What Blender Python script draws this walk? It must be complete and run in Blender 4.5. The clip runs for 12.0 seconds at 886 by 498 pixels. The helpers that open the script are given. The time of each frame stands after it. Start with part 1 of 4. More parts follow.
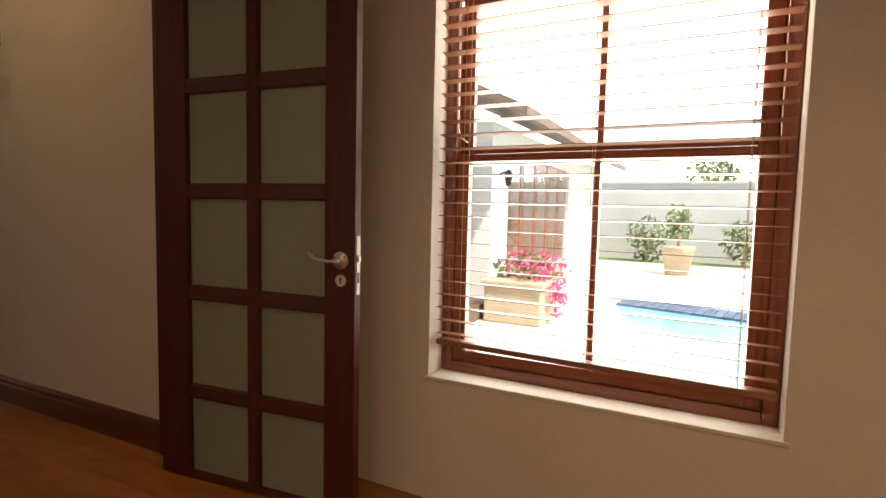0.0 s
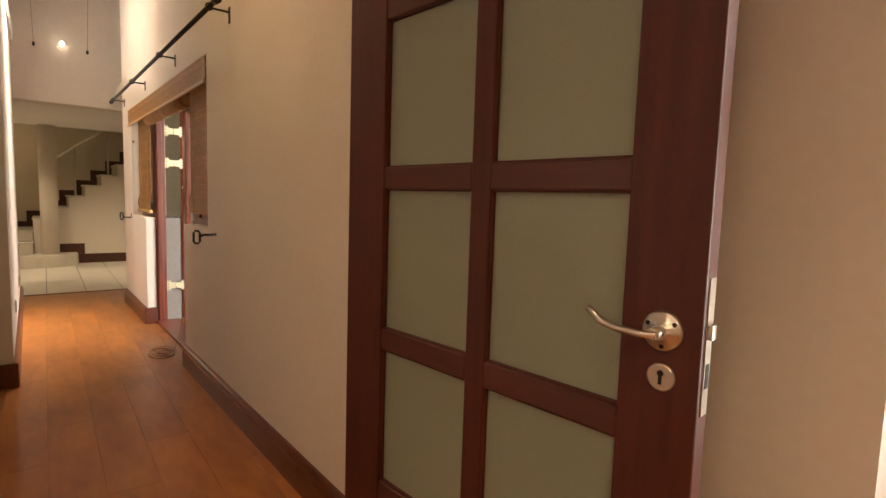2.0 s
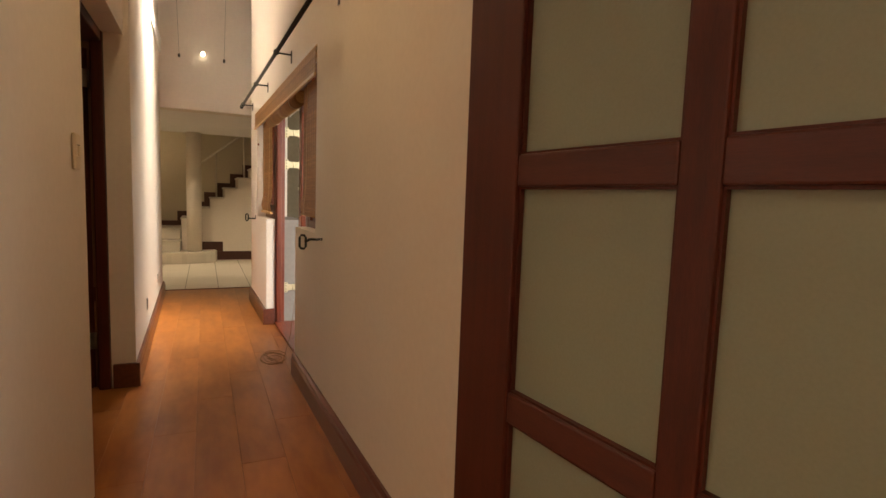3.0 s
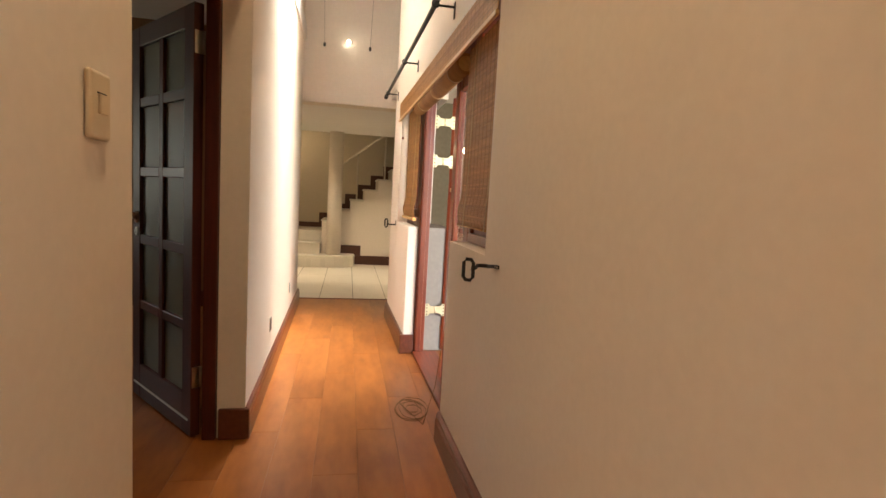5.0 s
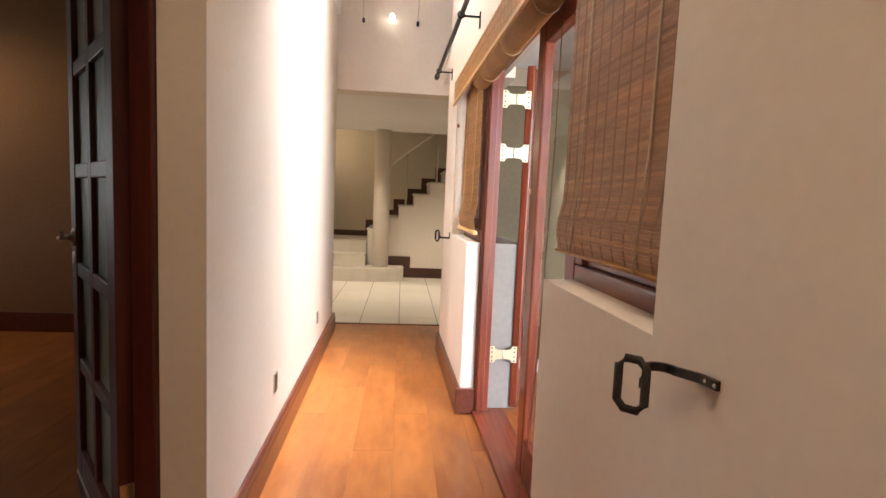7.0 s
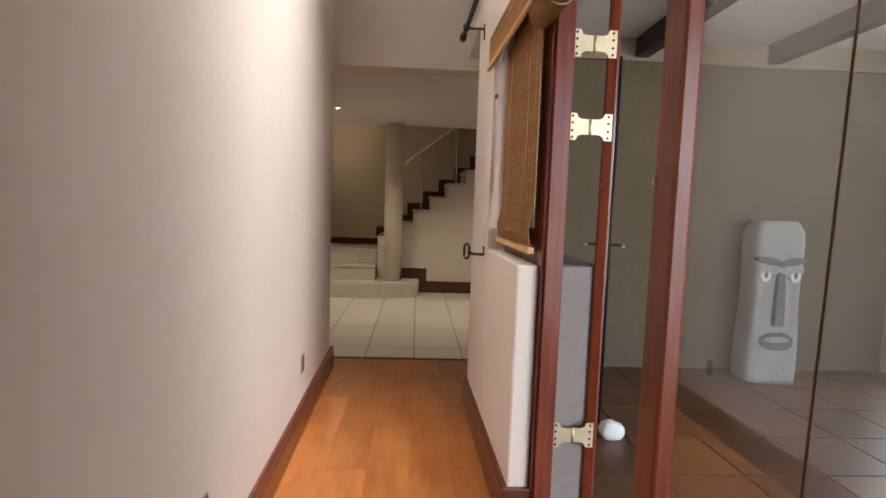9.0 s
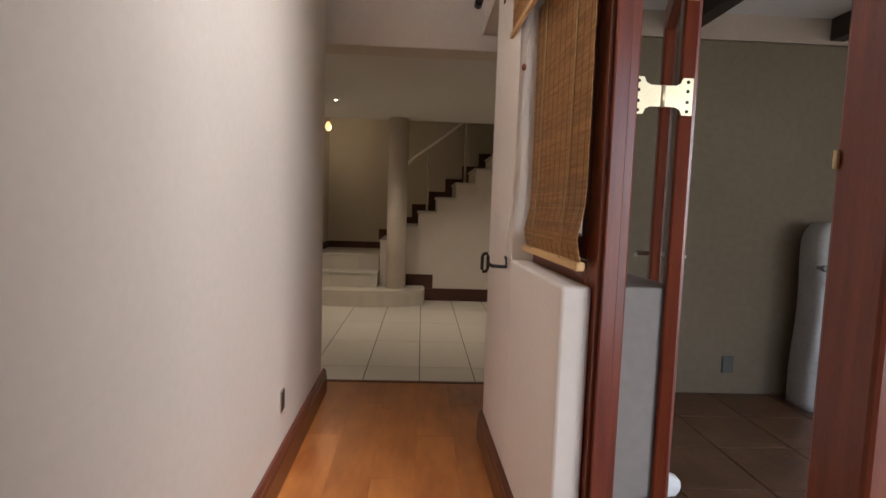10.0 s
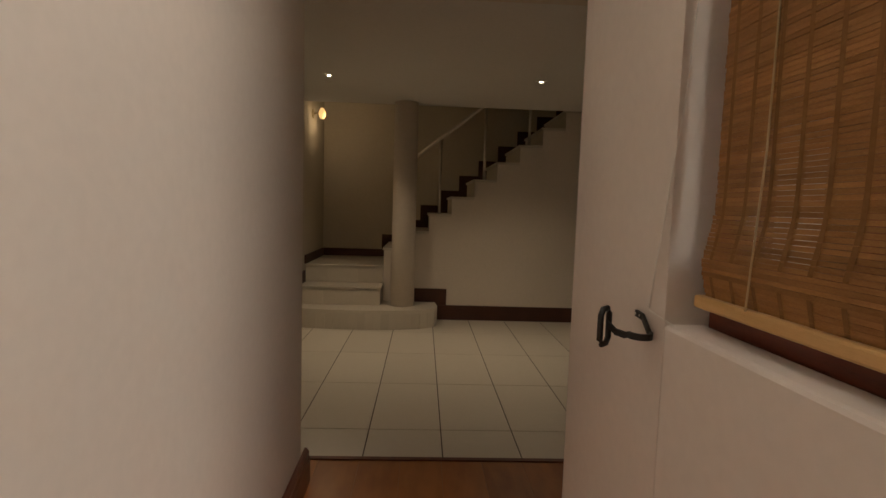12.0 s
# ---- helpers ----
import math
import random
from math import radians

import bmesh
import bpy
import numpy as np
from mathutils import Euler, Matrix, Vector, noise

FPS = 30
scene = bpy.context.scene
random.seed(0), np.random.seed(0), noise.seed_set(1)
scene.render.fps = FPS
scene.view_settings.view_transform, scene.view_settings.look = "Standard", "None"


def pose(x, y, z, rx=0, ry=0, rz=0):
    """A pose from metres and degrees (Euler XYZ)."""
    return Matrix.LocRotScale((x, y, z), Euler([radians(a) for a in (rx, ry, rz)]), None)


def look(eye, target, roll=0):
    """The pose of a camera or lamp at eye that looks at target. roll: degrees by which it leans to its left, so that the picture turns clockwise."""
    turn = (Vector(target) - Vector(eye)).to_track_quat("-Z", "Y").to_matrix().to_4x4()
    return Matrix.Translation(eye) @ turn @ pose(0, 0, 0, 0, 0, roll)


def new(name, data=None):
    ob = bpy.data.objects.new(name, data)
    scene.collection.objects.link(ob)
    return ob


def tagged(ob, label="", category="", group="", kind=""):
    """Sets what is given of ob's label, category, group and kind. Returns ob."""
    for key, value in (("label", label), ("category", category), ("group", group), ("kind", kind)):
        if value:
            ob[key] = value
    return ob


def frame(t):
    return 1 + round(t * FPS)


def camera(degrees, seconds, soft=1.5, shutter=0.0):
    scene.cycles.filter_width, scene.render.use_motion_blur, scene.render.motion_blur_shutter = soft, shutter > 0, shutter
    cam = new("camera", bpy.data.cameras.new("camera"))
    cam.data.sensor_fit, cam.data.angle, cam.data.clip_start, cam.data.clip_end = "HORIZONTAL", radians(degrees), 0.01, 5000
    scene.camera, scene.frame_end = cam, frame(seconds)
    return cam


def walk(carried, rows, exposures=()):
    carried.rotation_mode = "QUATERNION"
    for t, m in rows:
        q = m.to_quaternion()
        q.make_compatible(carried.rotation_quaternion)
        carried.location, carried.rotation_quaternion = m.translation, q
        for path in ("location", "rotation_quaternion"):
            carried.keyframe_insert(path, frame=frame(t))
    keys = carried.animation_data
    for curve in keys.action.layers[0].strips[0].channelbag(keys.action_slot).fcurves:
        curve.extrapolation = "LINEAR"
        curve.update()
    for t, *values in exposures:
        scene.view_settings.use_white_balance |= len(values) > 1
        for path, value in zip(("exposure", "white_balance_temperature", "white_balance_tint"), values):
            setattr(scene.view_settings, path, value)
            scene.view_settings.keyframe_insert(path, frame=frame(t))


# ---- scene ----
# ---- camera ----
cam = camera(81.5, 12.0)
ROWS = [
    (0.0, (0.164, 0.028, 1.218), (-0.734, 1.809, 1.07), 1.3),
    (0.5, (-0.015, 0.273, 1.219), (-1.068, 1.967, 1.07), 1.6),
    (1.0, (-0.161, 0.526, 1.226), (-1.38, 2.104, 1.071), 1.7),
    (1.5, (-0.371, 0.694, 1.216), (-1.795, 2.087, 1.043), 1.7),
    (2.0, (-0.626, 0.791, 1.222), (-2.2, 2.011, 1.038), 1.8),
    (2.5, (-0.836, 0.899, 1.218), (-2.53, 1.945, 1.024), 1.8),
    (3.0, (-1.035, 1.004, 1.222), (-2.842, 1.845, 1.032), 2.0),
    (3.5, (-1.284, 1.040, 1.195), (-3.152, 1.732, 1.020), 3.1),
    (5.5, (-2.39, 1.076, 1.213), (-4.358, 1.376, 1.018), 2.8),
    (6.0, (-2.642, 1.105, 1.216), (-4.617, 1.356, 1.024), 2.6),
    (6.5, (-2.902, 1.144, 1.218), (-4.883, 1.343, 1.028), 2.5),
    (8.5, (-3.948, 1.161, 1.197), (-5.937, 1.279, 1.026), 2.2),
    (9.0, (-4.186, 1.148, 1.199), (-6.176, 1.253, 1.029), 2.0),
    (9.5, (-4.455, 1.154, 1.197), (-6.446, 1.248, 1.029), 2.0),
    (10.0, (-4.7, 1.144, 1.191), (-6.692, 1.229, 1.027), 1.9),
    (10.5, (-4.965, 1.130, 1.195), (-6.957, 1.210, 1.034), 2.0),
    (11.0, (-5.234, 1.118, 1.194), (-7.227, 1.194, 1.035), 2.0),
    (11.5, (-5.497, 1.086, 1.195), (-7.489, 1.159, 1.037), 1.9),
    (12.0, (-5.743, 1.030, 1.203), (-7.734, 1.111, 1.039), 1.8),
]
EXPOSURES = [(0.0, 1.1, 6900, 11), (0.5, 1.6, 6900, 11), (1.0, 1.85, 6900, 11), (1.5, 2.15, 6800, 10), (2.0, 2.2, 6900, 10), (2.5, 2.15, 7000, 9), (3.5, 1.92, 7200, 9), (5.5, 2.95, 6300, 7), (6.0, 3.12, 5950, 8), (6.5, 3.0, 5850, 9), (8.5, 2.02, 5850, 11), (9.0, 1.7, 5800, 11), (9.5, 1.45, 5700, 11), (10.5, 1.08, 5700, 11), (11.5, 0.6, 6300, 11), (12.0, 0.55, 6700, 11)]
walk(cam, [(t, look(eye, aim, roll)) for t, eye, aim, roll in ROWS], EXPOSURES)

# ---- world, sun, lamps ----
world = bpy.data.worlds.new("sky")
scene.world = world
world.use_nodes = True
wn = world.node_tree
sky = wn.nodes.new("ShaderNodeTexSky")
sky.sky_type, sky.sun_disc = "NISHITA", False
SUN_EL, SUN_AZ = 58.0, 115.0
sky.sun_elevation, sky.sun_rotation = radians(SUN_EL), radians(SUN_AZ)
wn.links.new(sky.outputs[0], wn.nodes["Background"].inputs[0])
wn.nodes["Background"].inputs[1].default_value = 0.15
sun = new("sun", bpy.data.lights.new("sun", "SUN"))
sun.data.energy, sun.data.angle, sun.data.color = 5.0, radians(0.5), (1.0, 0.95, 0.88)
# the azimuth is clockwise from +y
sv = Vector((math.sin(radians(SUN_AZ)) * math.cos(radians(SUN_EL)), math.cos(radians(SUN_AZ)) * math.cos(radians(SUN_EL)), math.sin(radians(SUN_EL))))
sun.matrix_world = look(sv * 20, (0, 0, 0))


def area_lamp(name, m, sx, sy, watts, colour, spread=180):
    d = bpy.data.lights.new(name, "AREA")
    d.shape, d.size, d.size_y, d.energy, d.color, d.spread = "RECTANGLE", sx, sy, watts, colour, radians(spread)
    ob = new(name, d)
    ob.matrix_world = m
    return ob


DAY = (1.0, 0.93, 0.86)
WARM = (1.0, 0.72, 0.42)
area_lamp("window_daylight", look((-0.2, 2.16, 1.35), (-0.2, 0.0, 1.0)), 1.15, 1.5, 26, DAY)
area_lamp("patio_daylight", look((-2.2, 4.9, 1.5), (-6.0, 1.1, 0.9)), 1.6, 1.8, 12.5, DAY, 90)
area_lamp("skylight_daylight", look((-6.2, 0.86, 3.78), (-6.2, 0.58, 2.5)), 1.1, 0.30, 10, DAY, 55)


def spot_lamp(name, at, aim, watts, colour, cone=110):
    d = bpy.data.lights.new(name, "SPOT")
    d.energy, d.color, d.spot_size, d.spot_blend, d.shadow_soft_size = watts, colour, radians(cone), 0.9, 0.15
    ob = new(name, d)
    ob.matrix_world = look(at, aim)
    return ob


# ---- materials ----
def nodes_of(name):
    m = bpy.data.materials.new(name)
    m.use_nodes = True
    t = m.node_tree
    return m, t, t.nodes["Principled BSDF"]


def surface(name, a, b, rough=0.6, metal=0.0, scale=3.0, fine=60.0, bump=0.1, stretch=(1, 1, 1), vary=0.0, coat=0.0, spec=0.5, island=False, detail=6.0):
    """Two colours mixed by a coarse and a fine noise, with bump; vary shifts each object's or island's brightness."""
    m, t, p = nodes_of(name)
    n, l = t.nodes, t.links
    co = n.new("ShaderNodeTexCoord")
    mp = n.new("ShaderNodeMapping")
    mp.inputs["Scale"].default_value = stretch
    l.new(co.outputs["Object"], mp.inputs["Vector"])
    info = None
    if vary:
        info = n.new("ShaderNodeNewGeometry").outputs["Random Per Island"] if island else n.new("ShaderNodeObjectInfo").outputs["Random"]
        off = n.new("ShaderNodeVectorMath")
        off.operation = "MULTIPLY_ADD"
        l.new(info, off.inputs[0])
        off.inputs[1].default_value = (7.0, 5.0, 3.0)
        l.new(mp.outputs[0], off.inputs[2])
        src = off.outputs[0]
    else:
        src = mp.outputs[0]
    n1, n2 = n.new("ShaderNodeTexNoise"), n.new("ShaderNodeTexNoise")
    n1.inputs["Scale"].default_value, n2.inputs["Scale"].default_value = scale, fine
    n1.inputs["Detail"].default_value = detail
    l.new(src, n1.inputs["Vector"])
    l.new(src, n2.inputs["Vector"])
    mixf = n.new("ShaderNodeMath")
    mixf.operation = "MULTIPLY_ADD"
    l.new(n2.outputs["Fac"], mixf.inputs[0])
    mixf.inputs[1].default_value = 0.35
    half = n.new("ShaderNodeMath")
    half.operation = "MULTIPLY"
    l.new(n1.outputs["Fac"], half.inputs[0])
    half.inputs[1].default_value = 0.65
    l.new(half.outputs[0], mixf.inputs[2])
    ramp = n.new("ShaderNodeValToRGB")
    ramp.color_ramp.elements[0].position, ramp.color_ramp.elements[1].position = 0.35, 0.65
    ramp.color_ramp.elements[0].color, ramp.color_ramp.elements[1].color = (*a, 1), (*b, 1)
    l.new(mixf.outputs[0], ramp.inputs[0])
    out = ramp.outputs[0]
    if vary:
        hs = n.new("ShaderNodeHueSaturation")
        mr = n.new("ShaderNodeMapRange")
        mr.inputs["To Min"].default_value, mr.inputs["To Max"].default_value = 1 - vary, 1 + vary
        l.new(info, mr.inputs["Value"])
        l.new(mr.outputs[0], hs.inputs["Value"])
        l.new(out, hs.inputs["Color"])
        out = hs.outputs[0]
    l.new(out, p.inputs["Base Color"])
    rr = n.new("ShaderNodeMapRange")
    rr.inputs["To Min"].default_value, rr.inputs["To Max"].default_value = max(0.02, rough - 0.03), min(1, rough + 0.03)
    l.new(n1.outputs["Fac"], rr.inputs["Value"])
    l.new(rr.outputs[0], p.inputs["Roughness"])
    p.inputs["Metallic"].default_value = metal
    p.inputs["Coat Weight"].default_value = coat
    p.inputs["Coat Roughness"].default_value = 0.15
    p.inputs["Specular IOR Level"].default_value = spec
    if bump:
        bp = n.new("ShaderNodeBump")
        bp.inputs["Strength"].default_value, bp.inputs["Distance"].default_value = bump, 0.01
        l.new(mixf.outputs[0], bp.inputs["Height"])
        l.new(bp.outputs[0], p.inputs["Normal"])
    return m


def glass(name, colour=(0.95, 0.97, 0.96), rough=0.0, gloss=0.12):
    """A thin pane: clear with a mirror-like share that grows at grazing angles."""
    m = bpy.data.materials.new(name)
    m.use_nodes = True
    t = m.node_tree
    n, l = t.nodes, t.links
    n.remove(n["Principled BSDF"])
    tr, gl, mx, fr = n.new("ShaderNodeBsdfTransparent"), n.new("ShaderNodeBsdfGlossy"), n.new("ShaderNodeMixShader"), n.new("ShaderNodeLayerWeight")
    tr.inputs[0].default_value = (*colour, 1)
    gl.inputs["Roughness"].default_value = rough
    fr.inputs[0].default_value = 0.5
    pw = n.new("ShaderNodeMath")
    pw.operation = "POWER"
    pw.inputs[1].default_value = 3.0
    sc_ = n.new("ShaderNodeMath")
    sc_.operation = "MULTIPLY_ADD"
    sc_.inputs[1].default_value, sc_.inputs[2].default_value = 0.6, 0.05
    l.new(fr.outputs["Facing"], pw.inputs[0])
    l.new(pw.outputs[0], sc_.inputs[0])
    l.new(sc_.outputs[0], mx.inputs[0])
    l.new(tr.outputs[0], mx.inputs[1])
    l.new(gl.outputs[0], mx.inputs[2])
    l.new(mx.outputs[0], n["Material Output"].inputs[0])
    return m


def translucent(name, a, b, share=0.35, **kw):
    m = surface(name, a, b, **kw)
    t = m.node_tree
    n, l = t.nodes, t.links
    p = n["Principled BSDF"]
    tl, mx = n.new("ShaderNodeBsdfTranslucent"), n.new("ShaderNodeMixShader")
    src = p.inputs["Base Color"].links[0].from_socket
    l.new(src, tl.inputs[0])
    mx.inputs[0].default_value = share
    l.new(p.outputs[0], mx.inputs[1])
    l.new(tl.outputs[0], mx.inputs[2])
    l.new(mx.outputs[0], n["Material Output"].inputs[0])
    return m


def emitter(name, colour, strength):
    m, t, p = nodes_of(name)
    p.inputs["Base Color"].default_value = (*colour, 1)
    p.inputs["Emission Color"].default_value = (*colour, 1)
    p.inputs["Emission Strength"].default_value = strength
    return m


PLASTER = surface("plaster", (0.71, 0.64, 0.56), (0.77, 0.695, 0.61), 0.85, scale=1.2, fine=35, bump=0.06, spec=0.2)
PLASTER_HALL = surface("hall_plaster", (0.60, 0.54, 0.44), (0.66, 0.60, 0.50), 0.85, scale=1.0, fine=35, bump=0.06, spec=0.2)
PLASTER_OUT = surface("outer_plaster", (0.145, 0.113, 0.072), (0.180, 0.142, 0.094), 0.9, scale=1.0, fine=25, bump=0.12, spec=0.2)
# darker copy of the plaster, with the shade put into its colour
SHADED_PLASTER = surface("shaded_plaster", (0.23, 0.205, 0.185), (0.28, 0.25, 0.225), 0.85, scale=1.0, fine=30, bump=0.08, spec=0.2)
CEILING = surface("ceiling_paint", (0.76, 0.74, 0.71), (0.81, 0.79, 0.76), 0.9, scale=1.0, fine=40, bump=0.03, spec=0.2)
BEDROOM_WALL = surface("bedroom_paint", (0.25, 0.135, 0.070), (0.30, 0.165, 0.086), 0.85, scale=1.0, fine=40, bump=0.05, spec=0.2)
DOOR_WOOD = surface("dark_stained_wood", (0.056, 0.010, 0.006), (0.098, 0.020, 0.011), 0.45, scale=4, fine=90, bump=0.05, stretch=(9, 9, 0.7), coat=0.0, spec=0.4)
RED_WOOD = surface("red_varnished_wood", (0.16, 0.040, 0.016), (0.30, 0.085, 0.032), 0.28, scale=5, fine=110, bump=0.05, stretch=(9, 9, 0.6), coat=0.5)
RED_WOOD_H = surface("red_varnished_wood_across", (0.16, 0.040, 0.016), (0.30, 0.085, 0.032), 0.28, scale=5, fine=110, bump=0.05, stretch=(0.6, 9, 9), coat=0.5)
PATIO_WOOD = surface("deep_red_varnished_wood", (0.115, 0.020, 0.008), (0.21, 0.045, 0.016), 0.32, scale=5, fine=110, bump=0.05, stretch=(9, 9, 0.6), coat=0.25, spec=0.4)
PATIO_WOOD_H = surface("deep_red_varnished_wood_across", (0.115, 0.020, 0.008), (0.21, 0.045, 0.016), 0.32, scale=5, fine=110, bump=0.05, stretch=(0.6, 9, 9), coat=0.25, spec=0.4)
DOOR_WOOD_H = surface("dark_stained_wood_across", (0.056, 0.010, 0.006), (0.098, 0.020, 0.011), 0.42, scale=4, fine=90, bump=0.05, stretch=(0.7, 9, 9), coat=0.1)
SKIRT_WOOD = surface("skirting_wood", (0.075, 0.020, 0.011), (0.135, 0.036, 0.017), 0.34, scale=4, fine=80, bump=0.04, stretch=(0.6, 9, 9), coat=0.3)
PLANK = surface("laminate", (0.225, 0.066, 0.012), (0.36, 0.128, 0.028), 0.36, scale=2.4, fine=7, bump=0, stretch=(1.0, 3.2, 1), vary=0.10, detail=2.5, coat=0.15)
DARK_JOINT = surface("dark_joint", (0.05, 0.025, 0.012), (0.07, 0.035, 0.018), 0.8, bump=0)
TILE = surface("cream_tile", (0.60, 0.55, 0.47), (0.63, 0.58, 0.50), 0.30, scale=1.0, fine=30, bump=0, vary=0.05)
GROUT = surface("grout", (0.05, 0.042, 0.035), (0.08, 0.068, 0.056), 0.9, bump=0.05)
SLATE = surface("brown_patio_tile", (0.085, 0.040, 0.020), (0.15, 0.074, 0.035), 0.42, scale=4, fine=30, bump=0.15, vary=0.15)
PATIO_GROUT = surface("patio_grout", (0.12, 0.085, 0.06), (0.16, 0.115, 0.08), 0.9, bump=0.1)
FROST = translucent("frosted_glass", (0.325, 0.355, 0.265), (0.365, 0.395, 0.30), 0.25, rough=0.42, scale=2.0, fine=200, bump=0.01)
CLEAR = glass("clear_glass")
STEEL = surface("satin_steel", (0.58, 0.54, 0.48), (0.68, 0.64, 0.57), 0.3, metal=1.0, scale=20, fine=200, bump=0.02)
BRASS = surface("pale_brass", (0.60, 0.50, 0.31), (0.68, 0.58, 0.38), 0.42, metal=0.7, scale=20, fine=150, bump=0.03)
DARK_HOLE = surface("dark_recess", (0.012, 0.010, 0.009), (0.02, 0.016, 0.014), 0.8, bump=0)
IRON = surface("black_iron", (0.018, 0.016, 0.014), (0.035, 0.030, 0.026), 0.5, metal=0.4, scale=30, fine=150, bump=0.1)
BAMBOO = translucent("bamboo", (0.31, 0.140, 0.039), (0.49, 0.252, 0.081), 0.25, rough=0.5, scale=6, fine=90, bump=0.1, stretch=(2, 10, 10), vary=0.17, island=True)
BAMBOO_TRIM = surface("bamboo_batten", (0.56, 0.33, 0.12), (0.68, 0.43, 0.18), 0.4, scale=5, fine=70, bump=0.04, stretch=(1, 10, 10))
WARP = translucent("bamboo_warp", (0.25, 0.12, 0.035), (0.31, 0.155, 0.05), 0.25, rough=0.7, scale=30, fine=120, bump=0.05)
CORD = surface("cord", (0.50, 0.38, 0.20), (0.60, 0.46, 0.26), 0.8, bump=0)
WHITE_CORD = surface("white_cord", (0.70, 0.66, 0.58), (0.78, 0.74, 0.66), 0.8, bump=0)
CABLE = surface("brown_cable", (0.16, 0.075, 0.02), (0.22, 0.11, 0.03), 0.6, bump=0)
SLAT_WOOD = surface("blind_slat_wood", (0.24, 0.105, 0.055), (0.36, 0.17, 0.095), 0.4, scale=4, fine=80, bump=0.02, stretch=(0.8, 12, 12), vary=0.08)
IVORY = surface("ivory_plastic", (0.62, 0.50, 0.33), (0.66, 0.54, 0.37), 0.35, scale=3, fine=50, bump=0)
BLACK_PLASTIC = surface("dark_plate", (0.05, 0.045, 0.04), (0.08, 0.07, 0.06), 0.4, bump=0)
WHITE_PLATE = surface("white_plate", (0.7, 0.67, 0.6), (0.74, 0.71, 0.64), 0.4, bump=0)
STAIR_SKIRT = surface("stair_skirting", (0.055, 0.020, 0.013), (0.085, 0.031, 0.019), 0.45, scale=4, fine=80, bump=0.03)
STONE = surface("painted_stone", (0.36, 0.35, 0.33), (0.46, 0.45, 0.43), 0.85, scale=5, fine=40, bump=0.25)
STONE_GREY = surface("grey_carved_recess", (0.16, 0.155, 0.15), (0.22, 0.215, 0.21), 0.9, scale=5, fine=40, bump=0.2)
WHITE_PAINT = surface("white_paint", (0.78, 0.77, 0.74), (0.82, 0.81, 0.78), 0.7, bump=0.03)
DARK_BEAM = surface("dark_beam", (0.030, 0.022, 0.018), (0.055, 0.040, 0.030), 0.6, scale=3, fine=60, bump=0.1, stretch=(1, 8, 8))
CURTAIN = surface("dark_curtain", (0.016, 0.010, 0.009), (0.028, 0.018, 0.015), 0.9, scale=4, fine=120, bump=0.1)
PAVING = surface("pale_paving", (0.58, 0.53, 0.46), (0.68, 0.63, 0.56), 0.8, scale=2, fine=20, bump=0.1)
LAWN = surface("lawn", (0.09, 0.12, 0.035), (0.16, 0.17, 0.06), 0.9, scale=3, fine=60, bump=0.5)
WATER = surface("pool_water", (0.13, 0.38, 0.42), (0.20, 0.46, 0.49), 0.12, scale=4, fine=12, bump=0.06, spec=0.25)
POOL_TILE = surface("blue_pool_tile", (0.03, 0.07, 0.16), (0.08, 0.14, 0.24), 0.3, scale=10, fine=60, bump=0, vary=0.4)
LEAF = translucent("leaf", (0.09, 0.13, 0.04), (0.16, 0.21, 0.07), 0.3, rough=0.6, scale=4, fine=20, bump=0, vary=0.3, island=True)
PETAL = translucent("pink_petal", (0.55, 0.05, 0.16), (0.75, 0.10, 0.26), 0.3, rough=0.6, scale=4, fine=20, bump=0, vary=0.2, island=True)
SANDSTONE = surface("sandstone", (0.40, 0.31, 0.21), (0.50, 0.40, 0.28), 0.85, scale=4, fine=30, bump=0.2)
ROOF = surface("roof_tile", (0.16, 0.10, 0.075), (0.24, 0.16, 0.12), 0.8, scale=4, fine=30, bump=0.2)
GARDEN_WALL = surface("garden_wall_plaster", (0.46, 0.45, 0.42), (0.58, 0.56, 0.52), 0.9, scale=0.8, fine=14, bump=0.15)
LAMP_GLOW = emitter("lamp_glow", (1.0, 0.88, 0.68), 14.0)
WALL_GLOW = emitter("wall_lamp_glow", (1.0, 0.88, 0.68), 2.5)
SKY_GLOW = emitter("hazy_sky", (1.0, 0.99, 0.97), 1.3)
SCONCE_GLOW = emitter("sconce_glow", (1.0, 0.66, 0.26), 0.55)


# ---- building helpers ----
def box(bm, x0, x1, y0, y1, z0, z1, bevel=0.0, seg=2):
    vs = [bm.verts.new((x, y, z)) for x in (x0, x1) for y in (y0, y1) for z in (z0, z1)]
    fs = [bm.faces.new([vs[i] for i in q]) for q in ((0, 1, 3, 2), (4, 6, 7, 5), (0, 4, 5, 1), (2, 3, 7, 6), (0, 2, 6, 4), (1, 5, 7, 3))]
    if bevel:
        es = list({e for f in fs for e in f.edges})
        bmesh.ops.bevel(bm, geom=es, offset=bevel, segments=seg, affect="EDGES", profile=0.5)
    return bm


def B(*a, **k):
    return box(bmesh.new(), *a, **k)


